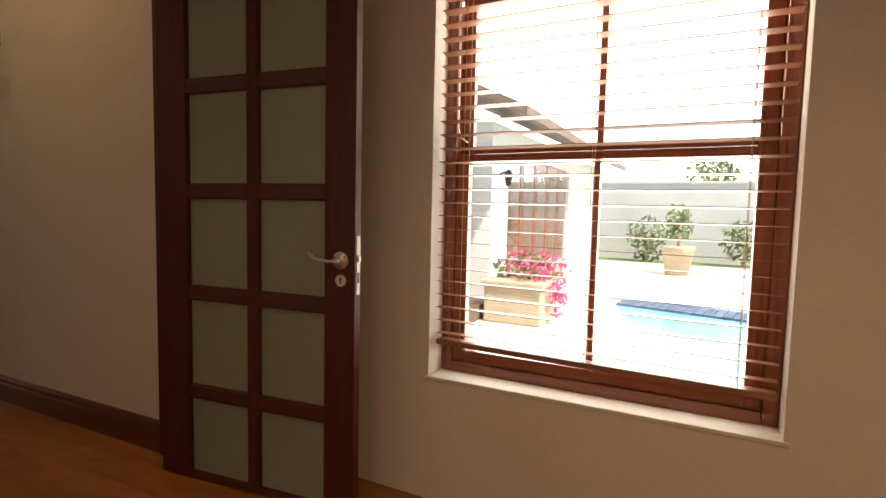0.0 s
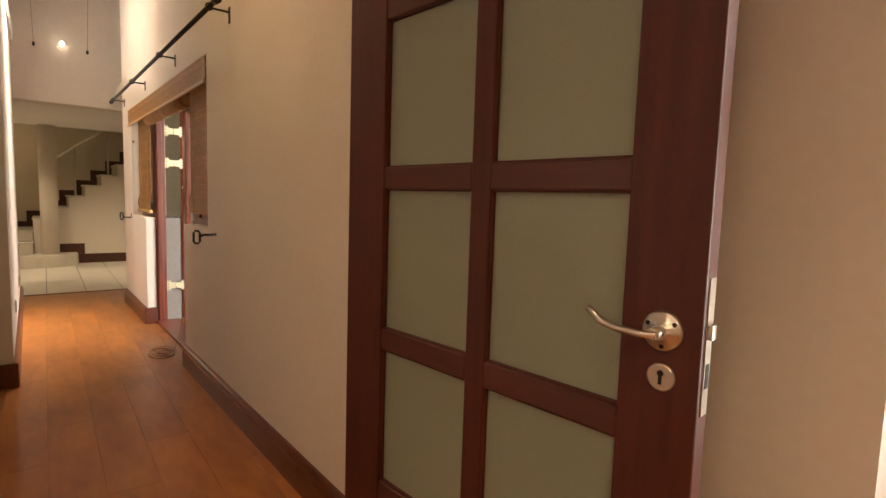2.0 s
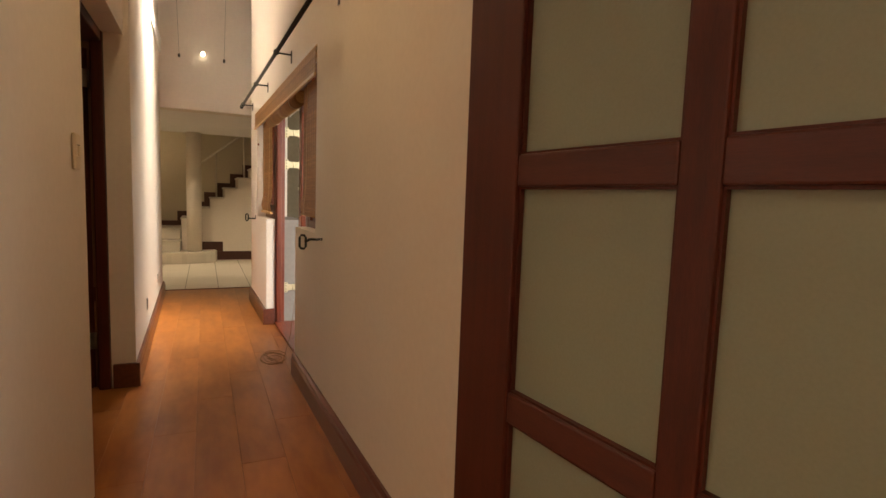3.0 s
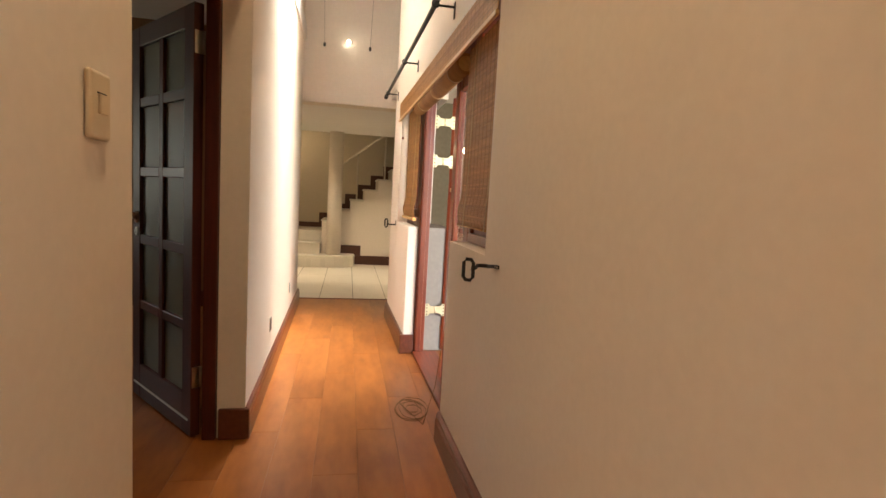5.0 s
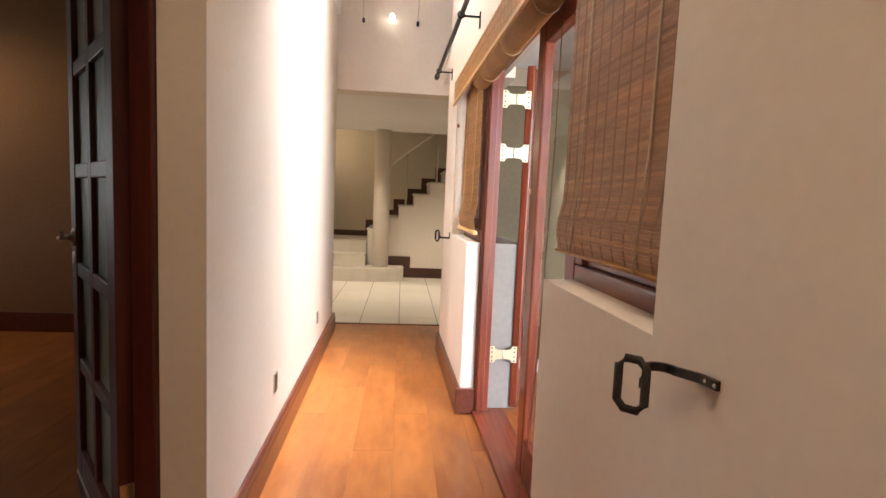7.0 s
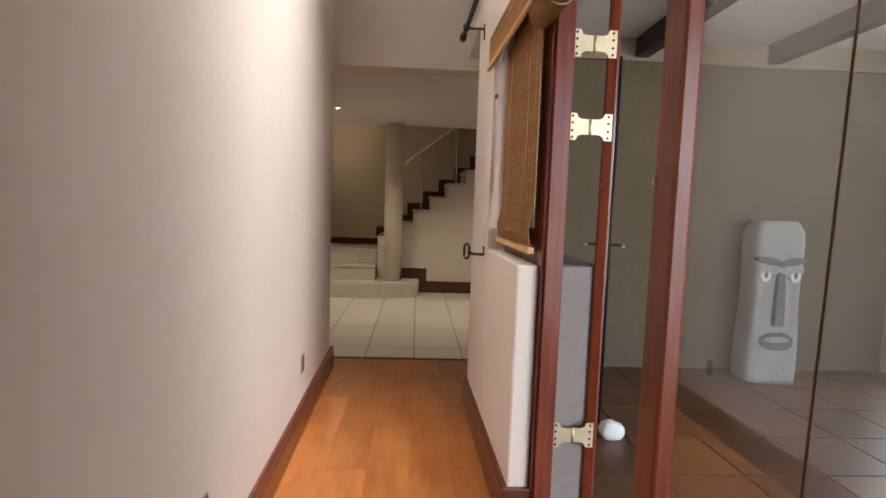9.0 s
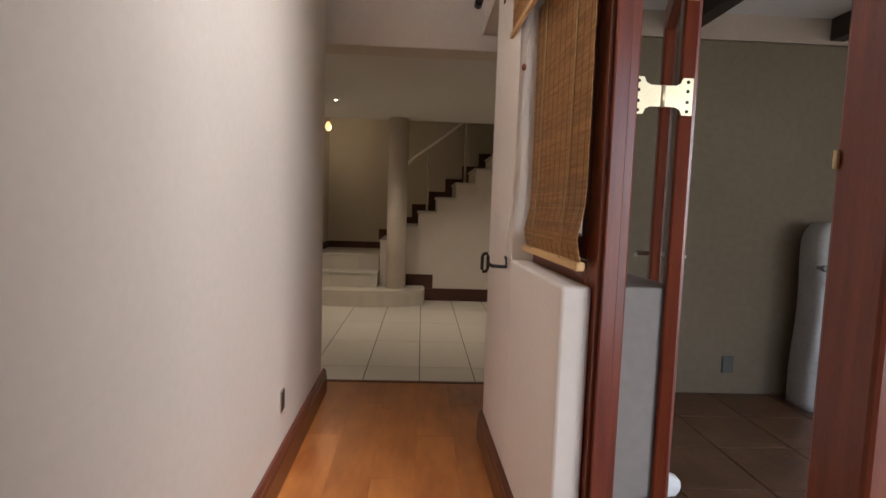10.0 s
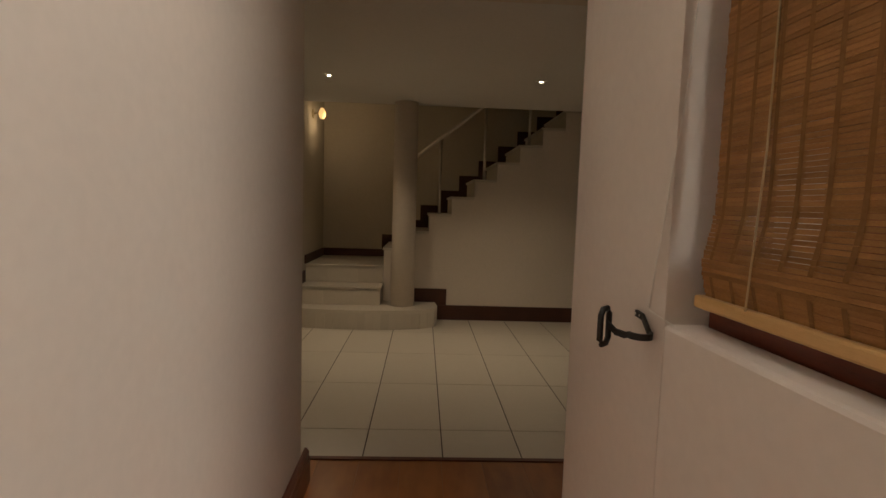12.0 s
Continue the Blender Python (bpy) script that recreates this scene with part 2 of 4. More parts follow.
def tube(bm, pts, r, n=8, closed=False):
    """A round bar along a line of points."""
    pts = [Vector(p) for p in pts]
    rings = []
    up = Vector((0, 0, 1))
    for i, p in enumerate(pts):
        if closed:
            d = pts[(i + 1) % len(pts)] - pts[i - 1]
        else:
            d = pts[min(i + 1, len(pts) - 1)] - pts[max(i - 1, 0)]
        d.normalize()
        a = d.cross(up if abs(d.z) < 0.95 else Vector((1, 0, 0))).normalized()
        b = d.cross(a)
        rings.append([bm.verts.new(p + r * (math.cos(2 * math.pi * k / n) * a + math.sin(2 * math.pi * k / n) * b)) for k in range(n)])
    m = len(rings)
    for i in range(m if closed else m - 1):
        q, w = rings[i], rings[(i + 1) % m]
        for k in range(n):
            f = bm.faces.new((q[k], q[(k + 1) % n], w[(k + 1) % n], w[k]))
            f.smooth = True
    if not closed:
        bm.faces.new(rings[0])
        bm.faces.new(list(reversed(rings[-1])))
    return bm


def lathe(bm, profile, n=24, centre=(0, 0)):
    """Turn a profile of (radius, z) round a vertical axis."""
    rings = [[bm.verts.new((centre[0] + r * math.cos(2 * math.pi * k / n), centre[1] + r * math.sin(2 * math.pi * k / n), z)) for k in range(n)] for r, z in profile]
    for q, w in zip(rings, rings[1:]):
        for k in range(n):
            f = bm.faces.new((q[k], q[(k + 1) % n], w[(k + 1) % n], w[k]))
            f.smooth = True
    bm.faces.new(list(reversed(rings[0])))
    bm.faces.new(rings[-1])
    return bm


def prism(bm, outline, z0, z1):
    """A flat outline of (x, y), counter-clockwise, raised from z0 to z1."""
    lo = [bm.verts.new((x, y, z0)) for x, y in outline]
    hi = [bm.verts.new((x, y, z1)) for x, y in outline]
    bm.faces.new(list(reversed(lo)))
    bm.faces.new(hi)
    k = len(lo)
    for i in range(k):
        bm.faces.new((lo[i], lo[(i + 1) % k], hi[(i + 1) % k], hi[i]))
    return bm


def mesh_of(name, bm, material):
    bmesh.ops.recalc_face_normals(bm, faces=bm.faces)
    me = bpy.data.meshes.new(name)
    bm.to_mesh(me)
    bm.free()
    me.materials.append(material)
    return me


def part(name, bm, material, parent, label="", m=None):
    ob = new(name, bm if isinstance(bm, bpy.types.Mesh) else mesh_of(name, bm, material))
    ob.parent = parent
    if m is not None:
        ob.matrix_basis = m
    if label:
        ob["label"] = label
    return ob


def thing(name, label, category, m=None, group="", kind=""):
    ob = new(name)
    if m is not None:
        ob.matrix_basis = m
    ob.empty_display_size = 0.1
    return tagged(ob, label, category, group, kind)


def solid(name, bm, material, label, category, kind="", m=None, group=""):
    ob = new(name, mesh_of(name, bm, material))
    if m is not None:
        ob.matrix_basis = m
    return tagged(ob, label, category, group, kind)


def structure(name, bm, material, label, category="wall", m=None):
    return solid(name, bm, material, label, category, "structure", m)


# The right-hand wall of the passage runs at a slight slant: u along it (u = x + 1), v out through it.
W = pose(-1.0, 1.648, 0, 0, 0, 1.5)
# The left-hand wall likewise (u = x + 4.66, v = 0 its face).
L = pose(-4.66, 0.608, 0, 0, 0, 1.05)

# ---- structure: passage ----
H = 3.8
def round_end(u0, u1, v0, v1, r, face):
    """Outline of a wall from u1 back to a rounded end at u0; face is the side that is rounded."""
    back = v0 if face == v1 else v1
    d = 1 if face > back else -1
    arc = [(u0 + r - r * math.sin(a), face - d * r + d * r * math.cos(a)) for a in (k * math.pi / 16 for k in range(9))]
    return [(u1, back), (u1, face)] + arc + [(u0, back)]


wr = bmesh.new()
box(wr, -2.97, -1.02, 0, 0.30, 0, H)
prism(wr, round_end(-6.28, -5.70, 0.0, 0.30, 0.03, 0.0), 0, H)
box(wr, -5.70, -2.97, 0, 0.30, 2.05, H)
box(wr, -5.705, -5.03, 0, 0.083, 0, 0.992, bevel=0.009)
box(wr, -5.70, -5.09, 0.083, 0.166, 0, 0.985)
box(wr, -3.57, -2.97, 0, 0.40, 0, 1.01)
structure("wall_right", wr, PLASTER, "warm white plastered passage wall with a wide door opening", m=W)

# low wall's patio side, split off so its shade can be coloured in
structure("wall_low_outer", B(-5.70, -5.092, 0.166, 0.36, 0, 0.985, bevel=0.006), SHADED_PLASTER, "outer side of the low wall, plaster coloured grey for its shade", m=W)
structure("wall_left", prism(bmesh.new(), round_end(-3.26, 0.0, -0.13, 0.0, 0.11, 0.0), 0, H), PLASTER, "warm white plastered passage wall with a rounded end", m=L)
structure("wall_near_left", B(-3.36, -2.0, 0.446, 0.60, 0, H, bevel=0.01), PLASTER, "warm plastered wall with a light switch")
structure("wall_over_door", B(-4.66, -3.36, 0.46, 0.58, 2.12, H), PLASTER, "plaster above the bedroom doorway")
structure("wall_bulkhead", B(-8.32, -8.10, -0.20, 4.6, 2.20, H, bevel=0.008), PLASTER, "white plastered bulkhead above the hall opening", "bulkhead")
structure("wall_bulkhead_return", B(-8.10, -7.26, 1.80, 2.0, 2.20, H), PLASTER, "white plastered bulkhead return", "bulkhead")
structure("passage_soffit", B(-8.10, -7.27, 1.50, 1.80, 2.30, 2.42), PLASTER, "plastered soffit beside the bulkhead", "soffit")
cp = bmesh.new()
box(cp, -5.60, -2.0, 0.30, 2.1, H, H + 0.15)
box(cp, -8.32, -7.0, 0.30, 2.1, H, H + 0.15)
box(cp, -7.0, -5.60, 1.04, 2.1, H, H + 0.15)
box(cp, -7.0, -5.60, 0.30, 0.66, H, H + 0.15)
structure("ceiling_passage", cp, CEILING, "white painted high passage ceiling with a skylight opening", "ceiling")

structure("skylight", B(-7.04, -5.56, 0.62, 1.08, H + 0.15, H + 0.17), translucent("opal_sheet", (0.7, 0.7, 0.7), (0.75, 0.75, 0.75), 0.6, bump=0), "opal sheet over the skylight opening", "skylight")

# ---- structure: start room ----
wwin = bmesh.new()
box(wwin, -2.05, -0.825, 1.88, 2.12, 0, 2.75)
box(wwin, 0.42, 2.6, 1.88, 2.12, 0, 2.75)
box(wwin, -0.825, 0.42, 1.88, 2.12, 0, 0.53)
box(wwin, -0.825, 0.42, 1.88, 2.12, 2.16, 2.75)
structure("wall_window", wwin, PLASTER, "beige plastered wall round a deep window opening")
structure("wall_east", B(2.6, 2.8, -2.6, 2.12, 0, 2.75), PLASTER, "beige plastered room wall")
structure("wall_south", B(-2.0, 2.8, -2.8, -2.6, 0, 2.75), PLASTER, "beige plastered room wall")
structure("wall_west", B(-2.16, -2.0, -2.8, 0.598, 0, 2.75), PLASTER, "beige plastered room wall")
structure("wall_lintel", B(-2.14, -2.02, 0.60, 1.88, 2.29, H), PLASTER, "plaster above the passage doorway")
structure("ceiling_room", B(-2.02, 2.8, -2.8, 2.12, 2.75, 2.9), CEILING, "white painted room ceiling", "ceiling")

# ---- structure: bedroom ----
structure("wall_bedroom_west", B(-7.75, -7.60, -4.2, 0.46, 0, 2.75), BEDROOM_WALL, "dim ochre painted bedroom wall")
bw = bmesh.new()
box(bw, -7.75, -7.35, -4.35, -4.2, 0, 2.75)
box(bw, -6.45, -2.1, -4.35, -4.2, 0, 2.75)
box(bw, -7.35, -6.45, -4.35, -4.2, 0, 0.85)
box(bw, -7.35, -6.45, -4.35, -4.2, 2.05, 2.75)
structure("wall_bedroom_south", bw, BEDROOM_WALL, "dim ochre painted bedroom wall with a window")
area_lamp("bedroom_daylight", look((-6.9, -4.4, 1.45), (-6.4, 0, 1.0)), 0.85, 1.1, 2.5, DAY)
structure("wall_bedroom_east", B(-2.3, -2.17, -4.2, 0.44, 0, 2.75), BEDROOM_WALL, "dim ochre painted bedroom wall")
structure("wall_bedroom_north", B(-7.6, -4.705, 0.40, 0.46, 0, 2.75), BEDROOM_WALL, "dim ochre painted bedroom wall")
structure("ceiling_bedroom", B(-7.75, -2.1, -4.35, 0.58, 2.75, 2.9), CEILING, "shaded bedroom ceiling", "ceiling")
structure("bedroom_skirting", B(-7.60, -7.575, -4.2, 0.30, 0, 0.16), SKIRT_WOOD, "dark wooden skirting board", "skirting")

# ---- structure: hall and stairwell ----
HC = 2.22
structure("ceiling_hall", B(-11.08, -8.32, -0.35, 5.0, HC, HC + 0.25, bevel=0.005), CEILING, "white painted low hall ceiling", "ceiling")
structure("wall_hall_left", B(-12.3, -8.10, -0.35, -0.20, 0, 5.0), PLASTER_HALL, "beige plastered hall wall")
structure("wall_hall_step", B(-8.14, -7.92, -0.35, 0.42, 0, H), PLASTER, "plastered return wall behind the passage")
structure("wall_stair_back", B(-12.3, -12.15, -0.2, 5.0, 0, 5.0), PLASTER_HALL, "beige plastered stairwell wall")
structure("wall_hall_right", B(-12.3, -7.9, 4.85, 5.0, 0, 5.0), PLASTER_HALL, "beige plastered hall wall")
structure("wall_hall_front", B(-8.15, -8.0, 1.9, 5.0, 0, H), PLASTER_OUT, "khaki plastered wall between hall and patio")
structure("ceiling_stairwell", B(-12.3, -8.3, -0.35, 5.0, 5.0, 5.15), CEILING, "white stairwell ceiling", "ceiling")
structure("wall_over_hall", B(-11.2, -11.08, -0.2, 5.0, HC + 0.25, 5.0), PLASTER_HALL, "plaster above the hall ceiling's edge")
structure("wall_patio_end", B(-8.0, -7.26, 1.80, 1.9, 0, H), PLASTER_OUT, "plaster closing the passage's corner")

# ---- floors under the pieces ----
structure("ground", B(-60, 60, 2.12, 120, -0.4, -0.30), LAWN, "sunlit garden lawn", "ground")
structure("ground_behind", B(-60, 60, -60, 2.12, -0.42, -0.31), LAWN, "lawn round the house", "ground")


def skirting(name, u0, u1, m, side):
    """A moulded skirting board along u; side is the direction of its face."""
    bm = bmesh.new()
    prof = [(0.0, 0.0), (0.024, 0.0), (0.024, 0.105), (0.019, 0.118), (0.019, 0.135), (0.010, 0.150), (0.0, 0.152)]
    ra = [bm.verts.new((u0, side * p, z)) for p, z in prof]
    rb = [bm.verts.new((u1, side * p, z)) for p, z in prof]
    k = len(prof)
    for i in range(k - 1):
        bm.faces.new((ra[i], ra[i + 1], rb[i + 1], rb[i]))
    bm.faces.new(ra)
    bm.faces.new(rb)
    return structure(name, bm, SKIRT_WOOD, "dark red-brown varnished skirting board", "skirting", m)


skirting("baseboard", -3.57, -1.02, W, -1)
skirting("baseboard", -6.27, -5.03, W, -1)
skirting("baseboard", -3.24, 0.0, L, 1)
structure("baseboard_end", B(-5.03, -5.006, -0.024, 0.083, 0, 0.15, bevel=0.004), SKIRT_WOOD, "skirting round the low wall's end", "skirting", W)
structure("baseboard_stub", B(0.0, 0.024, -0.12, 0.024, 0, 0.15, bevel=0.005), SKIRT_WOOD, "skirting round the doorway corner", "skirting", L)
structure("threshold_strip", B(-8.115, -8.085, 0.40, 1.85, 0, 0.007, bevel=0.002), SKIRT_WOOD, "thin wooden strip between laminate and tiles", "threshold")


# ---- glazed interior doors ----
def glazed_door(name, width, label, m, wood=DOOR_WOOD, height=2.20, rows=(0.03, 0.428, 0.868, 1.308, 1.748), top=0.09, sl=0.165, sr=0.135, gb=0.058, kick=False):
    """Ten-pane door: hinge edge at x = 0, leaf along +x, front face at y = 0, back at y = 0.044."""
    door = thing(name, label, "door", m)
    T = 0.044
    part("stile", B(0, sl, 0, T, 0.008, height, bevel=0.003), wood, door)
    part("stile", B(width - sr, width, 0, T, 0.008, height, bevel=0.003), wood, door)
    part("top_rail", B(sl, width - sr, 0.001, T - 0.001, height - top, height, bevel=0.002), DOOR_WOOD_H, door)
    part("bottom_rail", B(sl, width - sr, 0.001, T - 0.001, 0.008, rows[0], bevel=0.002), DOOR_WOOD_H, door)
    cx = (sl + width - sr) / 2
    part("mullion", B(cx - gb / 2, cx + gb / 2, 0.003, T - 0.003, rows[0], height - top, bevel=0.004), wood, door)
    for i in range(5):
        z0 = rows[i]
        z1 = rows[i + 1] - gb if i < 4 else height - top
        for a, b in ((sl, cx - gb / 2), (cx + gb / 2, width - sr)):
            if i:
                part("glazing_bar", B(a, b, 0.003, T - 0.003, z0 - gb, z0, bevel=0.004), DOOR_WOOD_H, door)
            part("pane", B(a - 0.004, b + 0.004, 0.019, 0.025, z0 - 0.004, z1 + 0.004), FROST, door)
            bead = bmesh.new()
            for q in ((a, b, z0, z0 + 0.004), (a, b, z1 - 0.004, z1)):
                box(bead, q[0], q[1], 0.009, 0.019, q[2], q[3])
            for q in ((a, a + 0.004), (b - 0.004, b)):
                box(bead, q[0], q[1], 0.0095, 0.0185, z0, z1)
            part("bead", bead, wood, door)
    # lock furniture on the free stile
    hx, hz = width - 0.062, 1.021
    for s, face in ((-1, 0.0), (1, T)):
        rose = part("handle_rose", lathe(bmesh.new(), [(0.034, 0), (0.034, 0.004), (0.030, 0.008), (0.014, 0.010), (0.013, 0.02)], 28), STEEL, door, "round satin steel rose", Matrix.Translation((hx, face, hz)) @ pose(0, 0, 0, 90 * (1 if s < 0 else -1)))
        for k in range(3):
            an = 2.1 * k + 0.6
            part("screw", lathe(bmesh.new(), [(0.004, 0), (0.004, 0.0015)], 10), DARK_HOLE, rose, m=pose(0.025 * math.cos(an), 0.025 * math.sin(an), 0.0075))
        lev = bmesh.new()
        tube(lev, [(hx, face + s * 0.006, hz), (hx, face + s * 0.042, hz)], 0.010, 12)
        tube(lev, [(hx + 0.008, face + s * 0.046, hz), (hx - 0.02, face + s * 0.050, hz - 0.001), (hx - 0.06, face + s * 0.050, hz + 0.001), (hx - 0.085, face + s * 0.050, hz + 0.006), (hx - 0.100, face + s * 0.050, hz + 0.018), (hx - 0.112, face + s * 0.050, hz + 0.026)], 0.0062, 10)
        part("lever", lev, STEEL, door, "curved satin steel lever handle")
        key = part("keyhole_plate", lathe(bmesh.new(), [(0.024, 0), (0.024, 0.003), (0.021, 0.005)], 24), STEEL, door, "round keyhole plate", Matrix.Translation((hx + 0.002, face, hz - 0.078)) @ pose(0, 0, 0, 90 * (1 if s < 0 else -1)))
        kb = bmesh.new()
        lathe(kb, [(0.0055, 0.0051), (0.0055, 0.0058)], 12, (0, 0.007))
        box(kb, -0.003, 0.003, -0.012, 0.006, 0.0051, 0.0057)
        part("keyhole", kb, DARK_HOLE, key)
    plate = part("lock_plate", B(width - 0.001, width + 0.0025, 0.010, 0.034, hz - 0.13, hz + 0.095), STEEL, door, "steel mortice lock faceplate")
    part("latch", B(width + 0.002, width + 0.010, 0.014, 0.030, hz - 0.005, hz + 0.02, bevel=0.002), STEEL, plate)
    part("bolt_slot", B(width + 0.0026, width + 0.0034, 0.015, 0.029, hz - 0.085, hz - 0.045), DARK_HOLE, plate)
    if kick:
        part("draught_strip", B(0.03, width - 0.02, T, T + 0.004, 0.080, 0.090), STEEL, door, "thin bright strip near the bottom")
    return door


# open leaf lying along the passage wall
glazed_door("glazed_door", 0.997, "dark-stained ten-pane door with frosted glass, standing open", pose(-1.99, 1.494, 0, 0, 0, 6.1))
jamb = structure("door_jamb", B(-2.14, -2.05, 1.58, 1.66, 0, 2.21, bevel=0.004), DOOR_WOOD, "dark-stained door jamb", "door jamb")
structure("door_head", B(-2.14, -2.03, 0.62, 1.66, 2.21, 2.29, bevel=0.004), DOOR_WOOD, "dark-stained door head", "door frame")

# bedroom door, swung far into the bedroom
bd = glazed_door("bedroom_door", 0.76, "dark-stained ten-pane bedroom door, standing wide open", pose(-4.685, 0.395, 0, 0, 0, 180 + 38.5), height=2.02, rows=(0.20, 0.564, 0.928, 1.292, 1.656), top=0.10, sl=0.10, sr=0.10, gb=0.05, kick=True)
for z in (0.25, 1.80):
    hb = bmesh.new()
    box(hb, -0.004, 0.0, 0.004, 0.040, z, z + 0.10)
    tube(hb, [(-0.008, 0.002, z), (-0.008, 0.002, z + 0.10)], 0.006)
    part("hinge", hb, STEEL, bd, "steel butt hinge")
jb = bmesh.new()
box(jb, -4.70, -4.635, 0.415, 0.475, 0, 2.12, bevel=0.005)
structure("bedroom_jamb", jb, DOOR_WOOD, "dark-stained bedroom door jamb", "door jamb")
structure("bedroom_head", B(-4.70, -3.36, 0.35, 0.47, 2.06, 2.12, bevel=0.005), DOOR_WOOD, "dark-stained bedroom door head", "door frame")
structure("bedroom_jamb_near", B(-3.42, -3.36, 0.35, 0.438, 0, 2.06, bevel=0.005), DOOR_WOOD, "dark-stained bedroom door jamb", "door jamb")

# ---- patio doors and sidelights in the passage wall ----
V0, V1 = 0.085, 0.165
fr = thing("patio_door_frame", "red varnished hardwood frame of the patio doors", "door frame", W, kind="structure")
part("post", B(-5.09, -5.005, V0, V1, 0.0, 2.05, bevel=0.005), PATIO_WOOD, fr)
part("stop", B(-5.005, -4.99, V0 + 0.01, V0 + 0.05, 0.02, 2.0, bevel=0.003), PATIO_WOOD, fr)
part("post", B(-3.65, -3.57, V0, V1 + 0.05, 0.0, 2.05, bevel=0.005), PATIO_WOOD, fr)
part("head", B(-5.70, -2.97, V0 + 0.002, V1 + 0.05, 1.985, 2.05, bevel=0.004), PATIO_WOOD_H, fr)
part("sill", B(-5.02, -3.54, V0 - 0.01, V1 + 0.10, -0.002, 0.022, bevel=0.006), PATIO_WOOD_H, fr, "worn wooden threshold")


def sidelight(a, b):
    s = thing("sidelight", "red varnished fixed sidelight window above the low wall", "window", W, "patio sidelights", kind="structure")
    w = 0.055
    part("frame_bottom", B(a, b, V0, V1, 0.985, 1.055, bevel=0.006), PATIO_WOOD_H, s)
    for p, q in ((a, a + w), (b - w, b)):
        part("frame_stile", B(p, q, V0, V1, 1.055, 1.985, bevel=0.005), PATIO_WOOD, s)
    for p, q, z0, z1 in ((a + w, b - w, 1.055, 1.12),):
        part("sash_rail", B(p, q, V0 + 0.015, V1 - 0.012, z0, z1, bevel=0.006), PATIO_WOOD_H, s)
    part("glazing_bar", B((a + b) / 2 - 0.012, (a + b) / 2 + 0.012, V0 + 0.02, V1 - 0.02, 1.12, 1.985), PATIO_WOOD, s)
    for p, q in ((a + w, (a + b) / 2 - 0.012), ((a + b) / 2 + 0.012, b - w)):
        g = part("pane", B(p, q, 0.125, 0.129, 1.12, 1.985), CLEAR, s)
        g.visible_shadow = False


sidelight(-3.57, -2.97)
sidelight(-5.70, -5.09)


def patio_leaf(name, label, m, w=0.735, h=1.975):
    """Glazed leaf: hinge edge at x = 0, leaf along +x, thickness along y."""
    d = thing(name, label, "door", m)
    T, s = 0.045, 0.095
    part("stile", B(0, s, 0, T, 0.012, h, bevel=0.008), PATIO_WOOD, d)
    part("stile", B(w - s, w, 0, T, 0.012, h, bevel=0.008), PATIO_WOOD, d)
    part("top_rail", B(s, w - s, 0.001, T - 0.001, h - 0.10, h, bevel=0.006), PATIO_WOOD_H, d)
    part("bottom_rail", B(s, w - s, 0.001, T - 0.001, 0.012, 0.19, bevel=0.006), PATIO_WOOD_H, d)
    g = part("pane", B(s - 0.004, w - s + 0.004, 0.02, 0.0245, 0.185, h - 0.095), CLEAR, d)
    g.visible_shadow = False
    return d


closed = patio_leaf("patio_door", "red varnished glazed patio door leaf, closed", W @ pose(-3.655, 0.175, 0, 0, 0, 180) @ pose(0, -0.045, 0))
part("bolt", tube(bmesh.new(), [(0.728, 0.048, 1.26), (0.728, 0.048, 1.285)], 0.004), BRASS, closed, "small brass bolt")
opened = patio_leaf("patio_door_open", "red varnished glazed patio door leaf, swung open to the patio", pose(-6.07, 1.865, 0, 0, 0, 180 - 20.5), h=1.99)
rod = part("espagnolette", tube(bmesh.new(), [(0.69, -0.012, 0.10), (0.69, -0.012, 1.95)], 0.008), IRON, opened, "dark vertical bolt rod")
part("bolt_case", B(0.672, 0.708, -0.02, 0.0, 0.90, 1.14, bevel=0.003), IRON, opened)
for s, y in ((-1, -0.02), (1, 0.045)):
    lv = bmesh.new()
    tube(lv, [(0.69, y, 1.03), (0.69, y + s * 0.05, 1.03), (0.62, y + s * 0.055, 1.03)], 0.008)
    part("lever", lv, STEEL, opened, "steel lever handle")
part("lock_plate", B(0.734, 0.738, 0.012, 0.034, 0.86, 1.08), STEEL, opened)


def h_hinge(z):
    """A projecting hinge: two flared wings and a knuckle."""
    h = thing("projecting_hinge", "pale brass projecting hinge between frame and open leaf", "hinge", pose(-6.06, 1.695, z, 0, 0, 0), "patio door hinges")
    for s in (-1, 1):
        out = [(0.0, 0.027), (0.034, 0.028), (0.046, 0.034), (0.052, 0.048), (0.080, 0.048), (0.080, -0.048), (0.052, -0.048), (0.046, -0.034), (0.034, -0.028), (0.0, -0.027)]
        bm = bmesh.new()
        prism(bm, [(s * a, b) for a, b in (out if s > 0 else list(reversed(out)))], 0, 0.004)
        wing = part("wing", bm, BRASS, h, m=pose(0.0, 0.072, 0, 90, 0, 90))
        for zz in (-0.038, -0.014, 0.014, 0.038):
            part("screw", lathe(bmesh.new(), [(0.005, 0.004), (0.004, 0.0055)], 8), DARK_HOLE, wing, m=pose(s * 0.066, zz, 0))
    part("knuckle", tube(bmesh.new(), [(0, 0.072, -0.028), (0, 0.072, 0.028)], 0.007, 10), BRASS, h)
    return h


for z in (0.34, 1.50, 1.795):
    h_hinge(z)


